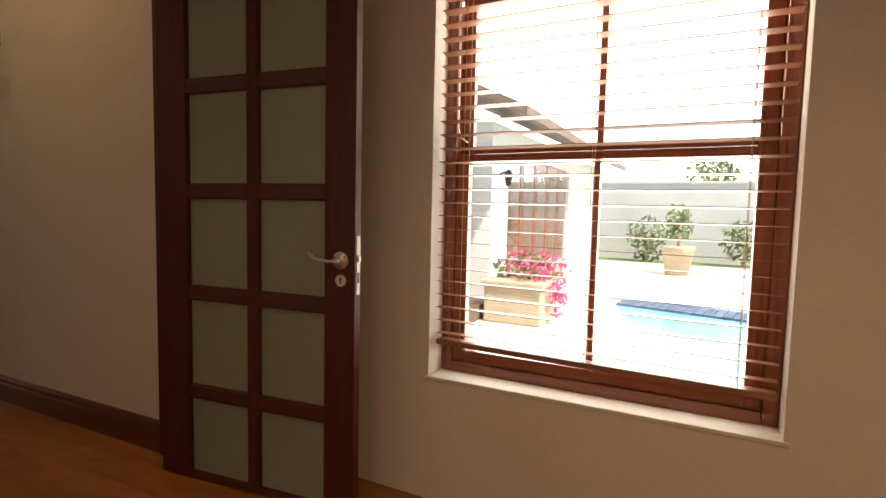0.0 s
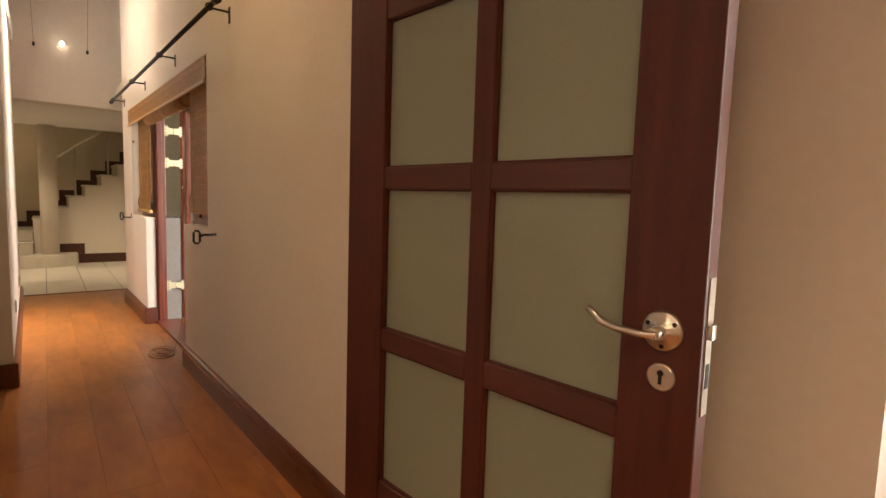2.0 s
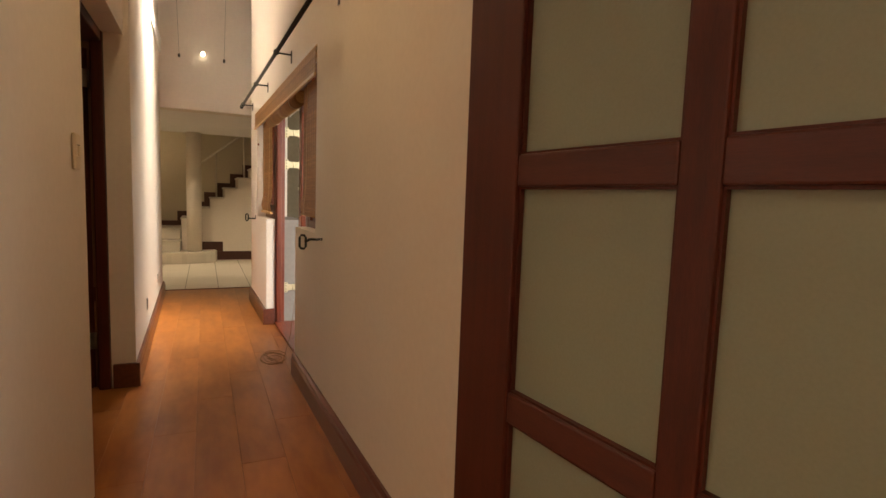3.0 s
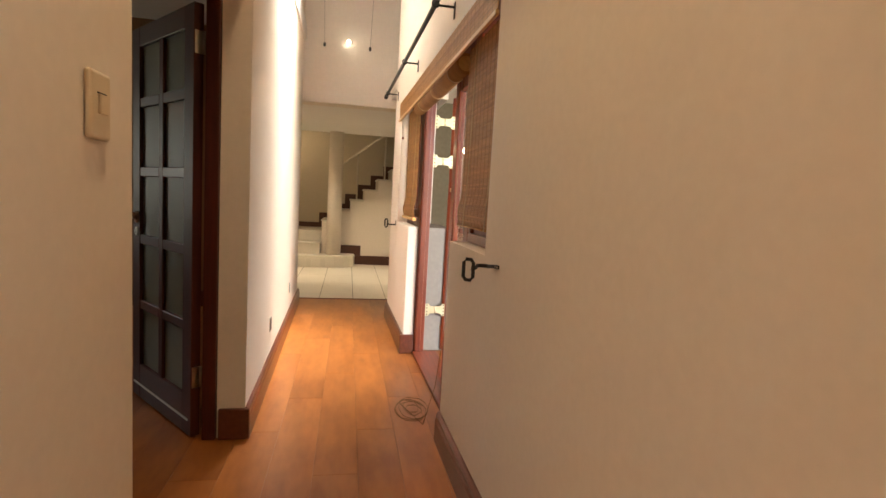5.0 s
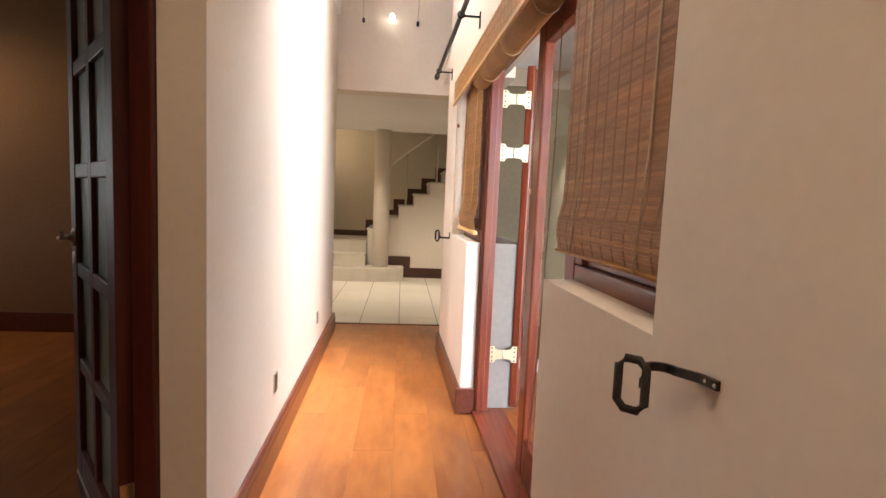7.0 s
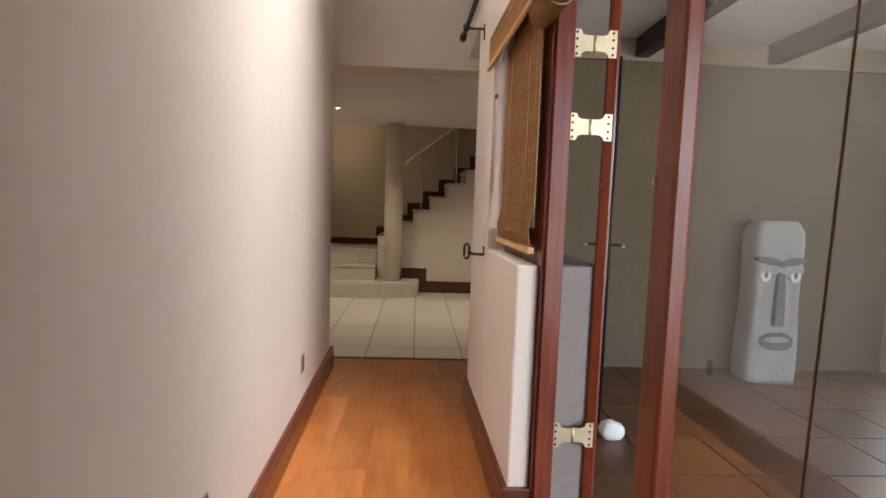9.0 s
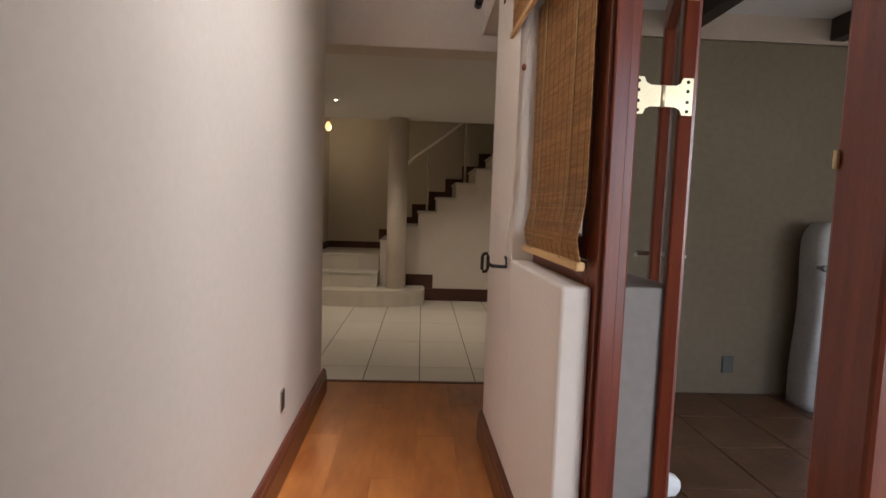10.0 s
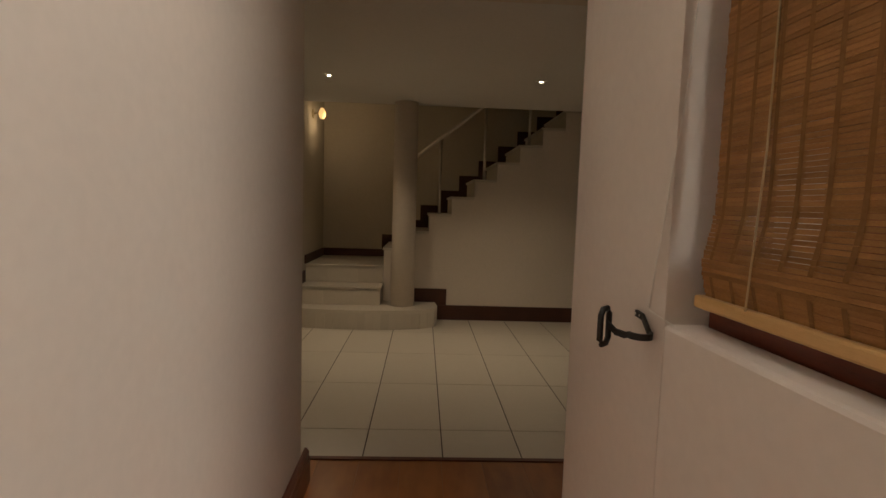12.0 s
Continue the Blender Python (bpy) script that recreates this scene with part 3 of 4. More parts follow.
# ---- bamboo blinds ----
def woven(bm, a, b, z0, z1, v, bulge=0.0, pitch=0.0078):
    n = int((z1 - z0) / pitch)
    rnd = random.Random(int(abs(a) * 100))
    for i in range(n):
        z = z0 + (i + 0.5) * pitch
        f = 1 - i / n
        o = v - bulge * math.exp(-((z - z0 - 0.06) / 0.06) ** 2) + rnd.uniform(-0.0008, 0.0008)
        d = rnd.uniform(0.44, 0.485) * pitch
        j = rnd.uniform(-0.0015, 0.0015)
        box(bm, a + j, b + j, o - 0.0012, o + 0.0012, z - d, z + d)
    return bm


def warp_band(bm, u, z0, z1, v, bulge, w):
    zs = [z0 + (z1 - z0) * k / 24 for k in range(25)]
    for za, zb in zip(zs, zs[1:]):
        oa = v - bulge * math.exp(-((za - z0 - 0.06) / 0.06) ** 2)
        ob_ = v - bulge * math.exp(-((zb - z0 - 0.06) / 0.06) ** 2)
        for s in (-0.0022, 0.0022):
            q = [bm.verts.new(p) for p in ((u - w, oa + s, za), (u + w, oa + s, za), (u + w, ob_ + s, zb), (u - w, ob_ + s, zb))]
            bm.faces.new(q)
    return bm


def bamboo_blind(a, b, z0, z1, v, label, batten=True):
    d = thing("bamboo_blind", label, "blind", W, "passage bamboo blinds")
    part("woven_slats", woven(bmesh.new(), a, b, z0, z1, v, 0.018), BAMBOO, d)["kind"] = "stuff"
    k = max(3, int((b - a) / 0.052))
    for i in range(k):
        part("warp_band", warp_band(bmesh.new(), a + (b - a) * (i + 0.5) / k, z0, z1, v, 0.018, 0.0045), WARP, d)
    for s in (0.22, 0.78):
        part("lift_cord", tube(bmesh.new(), [(a + (b - a) * s, v - 0.024, z0), (a + (b - a) * s, v - 0.010, z0 + 0.25), (a + (b - a) * s, v - 0.005, z1)], 0.0018, 6), CORD, d)
    if batten:
        part("bottom_batten", B(a - 0.015, b + 0.01, v - 0.022, v + 0.004, z0 - 0.022, z0 + 0.002, bevel=0.005), BAMBOO_TRIM, d, "pale wooden bottom batten")
    else:
        part("bottom_fold", tube(bmesh.new(), [(a, v - 0.014, z0 + 0.002), (b, v - 0.014, z0 + 0.002)], 0.005, 10), BAMBOO, d, "rounded lower fold")
    return d


bamboo_blind(-5.65, -5.035, 1.055, 1.93, 0.055, "woven bamboo blind lowered over the sidelight")
bamboo_blind(-3.60, -2.98, 1.09, 1.93, 0.055, "woven bamboo blind lowered almost to the low wall", False)
val = thing("bamboo_valance", "woven bamboo valance with a pale lower batten along the opening", "blind", W)
vb = bmesh.new()
woven(vb, -5.84, -2.98, 1.89, 2.045, -0.006, 0)
part("woven_slats", vb, BAMBOO, val)["kind"] = "stuff"
for i in range(44):
    part("warp_band", warp_band(bmesh.new(), -5.80 + i * 0.064, 1.89, 2.045, -0.006, 0, 0.003), WARP, val)
part("batten", B(-5.85, -2.98, -0.016, 0.0, 1.880, 1.900, bevel=0.004), BAMBOO_TRIM, val)
part("top_board", B(-5.84, -2.98, -0.002, 0.05, 2.035, 2.048), BAMBOO_TRIM, val)
roll = thing("rolled_blind", "bamboo blind rolled up under the valance", "blind", W)
stick = mesh_of("bamboo_stick", tube(bmesh.new(), [(-5.03, 0, 0), (-3.63, 0, 0)], 0.0044, 6), BAMBOO)
for k in range(34):
    an = 2 * math.pi * k / 34
    part("bamboo_stick", stick, BAMBOO, roll, m=pose(0, 0.045 + 0.042 * math.cos(an), 1.872 + 0.042 * math.sin(an)))
part("core", tube(bmesh.new(), [(-5.025, 0.045, 1.872), (-3.635, 0.045, 1.872)], 0.036, 16), BAMBOO_TRIM, roll)
for u in (-4.8, -4.33, -3.85):
    part("band", tube(bmesh.new(), [(u, 0.045 + 0.048 * math.cos(2 * math.pi * k / 20), 1.872 + 0.048 * math.sin(2 * math.pi * k / 20)) for k in range(20)], 0.002, 5, True), CORD, roll)

# ---- curtain rail and tie-backs ----
rail = thing("curtain_rod", "black iron curtain rod on wall brackets", "curtain rod", W)
part("rod", tube(bmesh.new(), [(-6.22, -0.10, 2.17), (-2.42, -0.10, 2.17)], 0.0125, 12), IRON, rail)
for u, s in ((-6.22, -1), (-2.42, 1)):
    part("finial", tube(bmesh.new(), [(u, -0.10, 2.17), (u + s * 0.015, -0.10, 2.17), (u + s * 0.05, -0.10, 2.165)], 0.019, 12), IRON, rail)
for u in (-6.08, -4.9, -3.75, -2.52):
    br = bmesh.new()
    box(br, u - 0.012, u + 0.012, -0.005, 0.0, 2.11, 2.19)
    tube(br, [(u, 0, 2.165), (u, -0.10, 2.165)], 0.006)
    tube(br, [(u, -0.10 + 0.017 * math.cos(k * math.pi / 6), 2.17 + 0.017 * math.sin(k * math.pi / 6)) for k in range(12)], 0.004, 6, True)
    part("bracket", br, IRON, rail)


def strip(bm, pts, h, w):
    """A flat bar on edge along points (u, v, z): h high, w thick."""
    rings = []
    for k, p in enumerate(pts):
        d = (Vector(pts[min(k + 1, len(pts) - 1)]) - Vector(pts[max(k - 1, 0)])).normalized()
        side = Vector((-d.y, d.x, 0)).normalized() * w / 2
        rings.append([bm.verts.new(Vector(p) + side * a + Vector((0, 0, b * h / 2))) for a, b in ((-1, -1), (1, -1), (1, 1), (-1, 1))])
    for q, e in zip(rings, rings[1:]):
        for k in range(4):
            bm.faces.new((q[k], q[(k + 1) % 4], e[(k + 1) % 4], e[k]))
    bm.faces.new(rings[0])
    bm.faces.new(list(reversed(rings[-1])))
    return bm


def tieback(u, s, drop=0.0):
    """A flat iron bar screwed to the wall, bent round like a J, with an upright ring at its free end; s is the way it opens."""
    t = thing("curtain_tieback", "black iron J-shaped curtain tie-back with an upright ring", "tie-back", W, "curtain tie-backs")
    flat = [(u, -0.004, 0.990), (u - s * 0.035, -0.005, 0.988), (u - s * 0.075, -0.012, 0.983 - 0.7 * drop)]
    bend = [(u - s * (0.085 + 0.024 * math.sin(a)), -0.034 + 0.022 * math.cos(a), 0.981 - drop) for a in (k * math.pi / 8 for k in range(9))]
    free = [(u - s * 0.078, -0.060, 0.978 - drop), (u - s * 0.062, -0.073, 0.977 - 0.8 * drop), (u - s * 0.048, -0.084, 0.976)]
    part("arm", strip(bmesh.new(), flat + bend + free, 0.013, 0.006), IRON, t)
    for k in (0.004, 0.024):
        part("screw", lathe(bmesh.new(), [(0.0035, 0), (0.002, 0.002)], 10), STEEL, t, m=pose(u - s * k, -0.007, 0.989, 90, 0, 0))
    ring = [(0.009, 0.036), (0.019, 0.025), (0.019, -0.025), (0.009, -0.036), (-0.009, -0.036), (-0.019, -0.025), (-0.019, 0.025), (-0.009, 0.036)]
    part("ring", tube(bmesh.new(), [(u - s * 0.056 + 0.68 * a * s, -0.094 + 0.72 * a, 0.972 + b) for a, b in ring], 0.0065, 8, True), IRON, t)


tieback(-2.79, 1)
tieback(-5.815, -1, 0.018)
cordw = thing("blind_cord", "thin pale cord hanging from a wooden toggle", "cord", W)
part("cord", tube(bmesh.new(), [(-5.64, 0.03, 1.93), (-5.66, 0.01, 1.7), (-5.68, 0.0, 1.4), (-5.725, -0.012, 1.1), (-5.74, -0.012, 1.015)], 0.0015, 6), WHITE_CORD, cordw)
part("loop", tube(bmesh.new(), [(-5.74, -0.012, 1.01), (-5.68, 0.01, 0.991), (-5.60, 0.03, 0.990), (-5.53, 0.05, 0.990)], 0.0015, 6), WHITE_CORD, cordw)
part("toggle", lathe(bmesh.new(), [(0.004, -0.012), (0.009, -0.004), (0.009, 0.006), (0.004, 0.012)], 12, (-5.66, 0.008)), RED_WOOD, cordw, "small wooden toggle", pose(0, 0, 1.72))

# ---- coiled cable on the floor by the patio door ----
coil = bmesh.new()
rnd = random.Random(4)
pts = []
for k in range(120):
    an = k * 0.30
    r = 0.085 + 0.04 * math.sin(k * 0.13) + rnd.uniform(-0.006, 0.006)
    pts.append((-4.92 + 1.3 * r * math.cos(an), 1.46 + 0.75 * r * math.sin(an), 0.004 + 0.0002 * k + 0.003 * math.sin(k * 0.7)))
pts += [(-4.62, 1.48, 0.06), (-4.66, 1.54, 0.25), (-4.72, 1.585, 0.55), (-4.73, 1.60, 0.9), (-4.73, 1.61, 1.4), (-4.73, 1.61, 1.84)]
solid("coiled_cord", tube(bmesh.new(), pts, 0.0017, 6), CABLE, "thin brown blind cord coiled on the floor", "cord")

# ---- switch and sockets ----
sw = thing("light_switch", "ivory plastic light switch plate on the wall", "light switch", pose(-3.18, 0.60, 1.343))
part("plate", B(-0.04, 0.04, 0, 0.014, -0.062, 0.062, bevel=0.008, seg=3), IVORY, sw)
part("rocker", B(-0.016, 0.016, 0.014, 0.019, -0.016, 0.020, bevel=0.002), IVORY, sw)
part("gap", B(-0.018, 0.018, 0.0142, 0.0150, 0.020, 0.023), DARK_HOLE, sw)
for u in (-0.88, -2.20):
    so = thing("wall_socket", "small dark rectangular outlet plate low on the wall", "outlet", L @ pose(u, 0, 0.345), "passage outlets")
    part("plate", B(-0.030, 0.030, 0, 0.006, -0.046, 0.046, bevel=0.002), STEEL, so)
    part("face", B(-0.025, 0.025, 0.006, 0.008, -0.041, 0.041, bevel=0.001), BLACK_PLASTIC, so)

# ---- hanging wires and lamp in the passage ----
for y in (0.745, 1.235):
    hw = thing("hanging_wire", "thin hanging wire with a dark end fitting", "wire", pose(-8.04, y, 0), "hanging wires")
    part("wire", tube(bmesh.new(), [(0, -0.03 if y < 1 else 0.03, H), (0, 0, 2.83)], 0.0014, 6), IRON, hw)
    part("end_fitting", lathe(bmesh.new(), [(0.008, 2.79), (0.014, 2.80), (0.014, 2.825), (0.006, 2.835)], 10), IRON, hw)
wl_ = thing("wall_light", "small bright lamp on the bulkhead wall", "lamp", pose(-8.10, 1.0, 2.87))
part("holder", B(0.0, 0.03, -0.03, 0.03, -0.01, 0.02, bevel=0.005), WHITE_PLATE, wl_)
part("bulb", lathe(bmesh.new(), [(0.008, 0.02), (0.020, 0.0), (0.022, -0.02), (0.012, -0.03)], 14, (0.05, 0)), WALL_GLOW, wl_)

# ---- window and venetian blind ----
wd = thing("window_1", "red-brown wooden sash window with glazing bars", "window", kind="structure")
wx0, wx1, wz0, wz1, wy0, wy1 = -0.825, 0.42, 0.53, 2.16, 1.995, 2.075
part("frame_left", B(wx0, wx0 + 0.05, wy0, wy1, wz0, wz1, bevel=0.004), RED_WOOD, wd)
part("frame_right", B(wx1 - 0.05, wx1, wy0, wy1, wz0, wz1, bevel=0.004), RED_WOOD, wd)
part("frame_bottom", B(wx0 + 0.05, wx1 - 0.05, wy0, wy1, wz0, wz0 + 0.045, bevel=0.004), RED_WOOD_H, wd)
part("frame_top", B(wx0 + 0.05, wx1 - 0.05, wy0, wy1, wz1 - 0.05, wz1, bevel=0.004), RED_WOOD_H, wd)
for z0, z1, y0, y1, nm in ((wz0 + 0.045, 1.455, wy0 + 0.01, wy0 + 0.048, "lower_sash"), (1.435, wz1 - 0.05, wy0 + 0.050, wy0 + 0.078, "upper_sash")):
    for a, b in ((wx0 + 0.05, wx0 + 0.105), (wx1 - 0.105, wx1 - 0.05)):
        part("sash_stile", B(a, b, y0, y1, z0, z1, bevel=0.004), RED_WOOD, wd)
    for za, zb in ((z0, z0 + 0.05), (z1 - 0.045, z1)):
        part("sash_rail", B(wx0 + 0.105, wx1 - 0.105, y0, y1, za, zb, bevel=0.004), RED_WOOD_H, wd)
    part("glazing_bar", B(-0.213, -0.187, y0 + 0.004, y1 - 0.004, z0 + 0.05, z1 - 0.045, bevel=0.003), RED_WOOD, wd)
    for a, b in ((wx0 + 0.105, -0.213), (-0.187, wx1 - 0.105)):
        g = part("pane", B(a, b, (y0 + y1) / 2 - 0.002, (y0 + y1) / 2 + 0.002, z0 + 0.05, z1 - 0.045), CLEAR, wd)
        g.visible_shadow = False
part("sash_stay", tube(bmesh.new(), [(-0.765, 1.99, 2.1), (-0.765, 1.985, 1.56), (-0.75, 1.985, 1.52), (-0.72, 1.985, 1.50)], 0.004, 6), STEEL, wd, "thin metal stay")
structure("window_sill", B(-0.845, 0.44, 1.875, 1.995, 0.515, 0.532, bevel=0.004), PLASTER, "white plastered inner sill", "sill")

vbld = thing("venetian_blind", "brown wooden venetian blind, lowered with open slats", "blind")
slat = mesh_of("slat", B(-0.605, 0.605, -0.025, 0.025, -0.0014, 0.0014), SLAT_WOOD)
nsl = 27
for i in range(nsl):
    z = 0.705 + i * 0.0545
    part("slat", slat, SLAT_WOOD, vbld, m=pose(-0.2035, 1.935, z, -4 - 0.25 * (i % 3), 0.35 * (1 - i / nsl), 0))
part("bottom_rail", B(-0.605, 0.605, -0.026, 0.026, -0.011, 0.011, bevel=0.004), SLAT_WOOD, vbld, "thick bottom rail", pose(-0.2035, 1.935, 0.664, 0, 0.9, 0))
part("head_rail", B(-0.81, 0.40, 1.905, 1.965, 2.11, 2.158, bevel=0.003), SLAT_WOOD, vbld)
for x in (-0.70, -0.2, 0.29):
    for y in (1.909, 1.961):
        part("ladder_cord", tube(bmesh.new(), [(x, y, 0.67), (x, y, 2.12)], 0.0012, 5), CORD, vbld)
    part("cord_tassel", tube(bmesh.new(), [(x, 1.93, 0.653), (x + 0.03, 1.925, 0.644), (x + 0.035, 1.92, 0.652)], 0.003, 6), CORD, vbld)

# ---- bedroom things ----
bb_ = thing("bedroom_blind", "pale slatted blind hanging in the bedroom window", "blind")
bslat = mesh_of("slat", B(-0.44, 0.44, -0.022, 0.022, -0.0015, 0.0015), WHITE_PLATE)
for i in range(24):
    part("slat", bslat, WHITE_PLATE, bb_, m=pose(-6.9, -4.27, 0.88 + i * 0.048, 12, 0, 0))
part("head_rail", B(-7.34, -6.46, -4.30, -4.24, 2.01, 2.045), WHITE_PLATE, bb_)
part("glazing_bar", B(-6.915, -6.885, -4.33, -4.31, 0.85, 2.05), DOOR_WOOD, bb_)
for y0, y1 in ((-1.47, -1.31), (-1.215, -1.0)):
    cu = bmesh.new()
    n = 16
    pr = [cu.verts.new((-7.56 + 0.02 * math.sin(k * 1.6), y0 + (y1 - y0) * k / n, 0.85)) for k in range(n + 1)]
    pt = [cu.verts.new((-7.56 + 0.02 * math.sin(k * 1.6), y0 + (y1 - y0) * k / n, 2.52)) for k in range(n + 1)]
    for k in range(n):
        cu.faces.new((pr[k], pr[k + 1], pt[k + 1], pt[k])).smooth = True
    bmesh.ops.solidify(cu, geom=list(cu.faces), thickness=0.01)
    solid("dark_curtain", cu, CURTAIN, "dark heavy curtain panel against the bedroom wall", "curtain", group="bedroom curtains")
bs = thing("bedroom_outlet", "pale wall outlet plate low on the bedroom wall", "outlet", pose(-7.60, -1.18, 0.42))
part("plate", B(0, 0.008, -0.04, 0.04, -0.06, 0.06, bevel=0.003), WHITE_PLATE, bs)


# ---- ceiling spotlights ----
def downlight(x, y, z, watts, colour, aim=None, cone=120):
    d = thing("ceiling_spotlight", "small round recessed ceiling spotlight, switched on", "spotlight", pose(x, y, z), "ceiling spotlights")
    ring = bmesh.new()
    lathe(ring, [(0.045, -0.004), (0.045, 0.0), (0.028, 0.0), (0.026, -0.005)], 20)
    part("ring", ring, WHITE_PLATE, d)
    part("bulb", lathe(bmesh.new(), [(0.013, -0.0065), (0.013, -0.0055)], 14), LAMP_GLOW, d)
    spot_lamp("spotlight_beam", (x, y, z - 0.03), aim or (x, y, 0), watts, colour, cone)


HALL = (1.0, 0.80, 0.56)
downlight(-9.97, 0.25, HC, 25, HALL)
downlight(-9.90, 1.94, HC, 25, HALL)
downlight(-3.0, 1.0, H, 22, WARM, cone=130)
downlight(0.9, -0.2, 2.75, 50, WARM, cone=150)
downlight(-0.6, 0.4, 2.75, 6, WARM, cone=150)
downlight(-6.9, -2.6, 2.75, 10, WARM, (-7.1, -1.8, 0.8), 120)

# ---- hall: stairs, column, railing, sconce ----
RISE, RUN = 0.1875, 0.234
st = thing("staircase", "tiled staircase with white plastered side and curved first step", "stairs", kind="structure")


def arc_step(cx, cy, r, z0, z1):
    pts_ = [(-12.15, -0.19), (-12.15, cy + 0.2)]
    pts_ += [(-11.15, 1.18), (-10.95, 1.20)]
    pts_ += [(-10.80, 1.17), (-10.72, 1.02), (-10.66, 0.80), (-10.63, 0.5), (-10.63, 0.2), (-10.66, -0.05), (-10.70, -0.19)]
    return prism(bmesh.new(), list(reversed(pts_)), z0, z1)


part("curved_step", arc_step(0, 0.98, 0, 0, RISE - 0.03), TILE, st, "low curved first step with tiled riser")
cs = arc_step(0, 0.98, 0, RISE - 0.03, RISE)
part("curved_tread", cs, TILE, st)
part("step", B(-12.15, -10.90, -0.19, 0.62, RISE, 2 * RISE - 0.02), TILE, st)
part("tread", B(-12.15, -10.88, -0.19, 0.63, 2 * RISE - 0.02, 2 * RISE, bevel=0.003), TILE, st)
part("step", B(-12.15, -11.18, -0.19, 0.62, 2 * RISE, 3 * RISE - 0.02), TILE, st)
part("tread", B(-12.15, -11.16, -0.19, 0.63, 3 * RISE - 0.02, 3 * RISE, bevel=0.003), TILE, st)
# upright tiles round the curved riser, and tiles on the fronts of the next steps
arc = [Vector((a, b, 0)) for a, b in ((-10.70, -0.185), (-10.66, -0.05), (-10.63, 0.2), (-10.63, 0.5), (-10.66, 0.80), (-10.72, 1.02), (-10.80, 1.17))]
for p, q in zip(arc, arc[1:]):
    n = max(1, round((q - p).length / 0.085))
    for k in range(n):
        c = p + (q - p) * ((k + 0.5) / n)
        w = (q - p).length / n / 2 - 0.0015
        yaw = math.degrees(math.atan2((q - p).y, (q - p).x))
        part("riser_tile", B(-w, w, -0.005, 0.002, 0.004, RISE - 0.034), TILE, st, m=pose(c.x, c.y, 0, 0, 0, yaw))
for x, z in ((-10.90, RISE), (-11.18, 2 * RISE)):
    for y0, y1 in ((-0.18, 0.045), (0.05, 0.355), (0.36, 0.615)):
        part("riser_tile", B(x, x + 0.005, y0, y1, z + 0.004, z + RISE - 0.024), TILE, st)
XS = -11.17
y = 0.628
for k in range(12):
    z = (4 + k) * RISE
    last = 5.0 if k == 11 else y + RUN
    part("stair_block", B(-12.15, XS - 0.02, y, last, max(0, z - 0.40) if k > 2 else 0.0, z - 0.025), PLASTER_HALL, st)
    part("tread", B(-12.14, XS - 0.005, y - 0.015, last, z - 0.025, z, bevel=0.003), TILE, st)
    part("skirting_step", B(-12.15, -12.13, y, last, z, z + 0.09), STAIR_SKIRT, st, "dark stepped skirting")
    part("skirting_riser", B(-12.15, -12.13, y - 0.10, y, z - RISE + 0.09, z + 0.09), STAIR_SKIRT, st, "dark stepped skirting")
    y += RUN
# white side of the flight, following the steps
y = 0.628
for k in range(12):
    z = (4 + k) * RISE - 0.028
    y1 = 4.85 if k == 11 else y + RUN
    part("side_wall", B(XS - 0.02, XS, y, y1, 0, z), PLASTER, st, "white plastered stair side")
    y += RUN
part("side_skirting", B(XS, XS + 0.018, 1.20, 4.8, 0, 0.155), STAIR_SKIRT, st, "dark skirting along the stair side")
part("side_skirting", B(XS, XS + 0.018, 0.96, 1.30, 0.157, 0.33), STAIR_SKIRT, st)
part("landing_skirting", B(-12.15, -12.13, -0.19, 0.62, 3 * RISE, 3 * RISE + 0.09), STAIR_SKIRT, st)
part("landing_skirting", B(-12.12, -11.16, -0.20, -0.182, 3 * RISE, 3 * RISE + 0.09), STAIR_SKIRT, st)
part("landing_skirting", B(-11.14, -10.88, -0.20, -0.182, 2 * RISE, 2 * RISE + 0.12), STAIR_SKIRT, st)
col = solid("round_column", lathe(bmesh.new(), [(0.118, RISE), (0.118, HC - 0.001)], 40, (-10.96, 0.84)), PLASTER, "round white plastered column on the curved step", "column", "structure")
rl = thing("stair_railing", "slim brushed metal stair railing", "railing")
sl = RISE / RUN
XR = XS - 0.10
part("handrail", tube(bmesh.new(), [(XR, 0.75, 1.565), (XR, 2.9, 1.565 + 2.15 * sl)], 0.019, 10), STEEL, rl)
for py in (0.75, 1.20, 1.67, 2.14, 2.60):
    kk = math.floor((py - 0.628) / RUN)
    part("post", tube(bmesh.new(), [(XR, py, (4 + kk) * RISE), (XR, py, 1.565 + (py - 0.75) * sl)], 0.015, 8), STEEL, rl)
sc = thing("wall_sconce", "small brass wall sconce with a warm glowing glass", "wall lamp", pose(-11.5, -0.20, 2.17))
part("backplate", lathe(bmesh.new(), [(0.05, 0), (0.05, 0.006), (0.035, 0.015)], 20), BRASS, sc, m=pose(0, 0, 0, -90, 0, 0))
part("arm", tube(bmesh.new(), [(0, 0.01, 0), (0, 0.07, 0.01), (0, 0.10, 0.045)], 0.007), BRASS, sc)
part("glass_shade", lathe(bmesh.new(), [(0.016, -0.055), (0.036, -0.025), (0.038, 0.015), (0.018, 0.06)], 18, (0, 0.10)), SCONCE_GLOW, sc)
part("cap", lathe(bmesh.new(), [(0.03, 0.06), (0.012, 0.075)], 14, (0, 0.10)), BRASS, sc)
pl = bpy.data.lights.new("sconce_light", "POINT")
pl.energy, pl.color, pl.shadow_soft_size = 1.0, WARM, 0.05
new("sconce_light", pl).location = (-11.5, -0.02, 2.13)

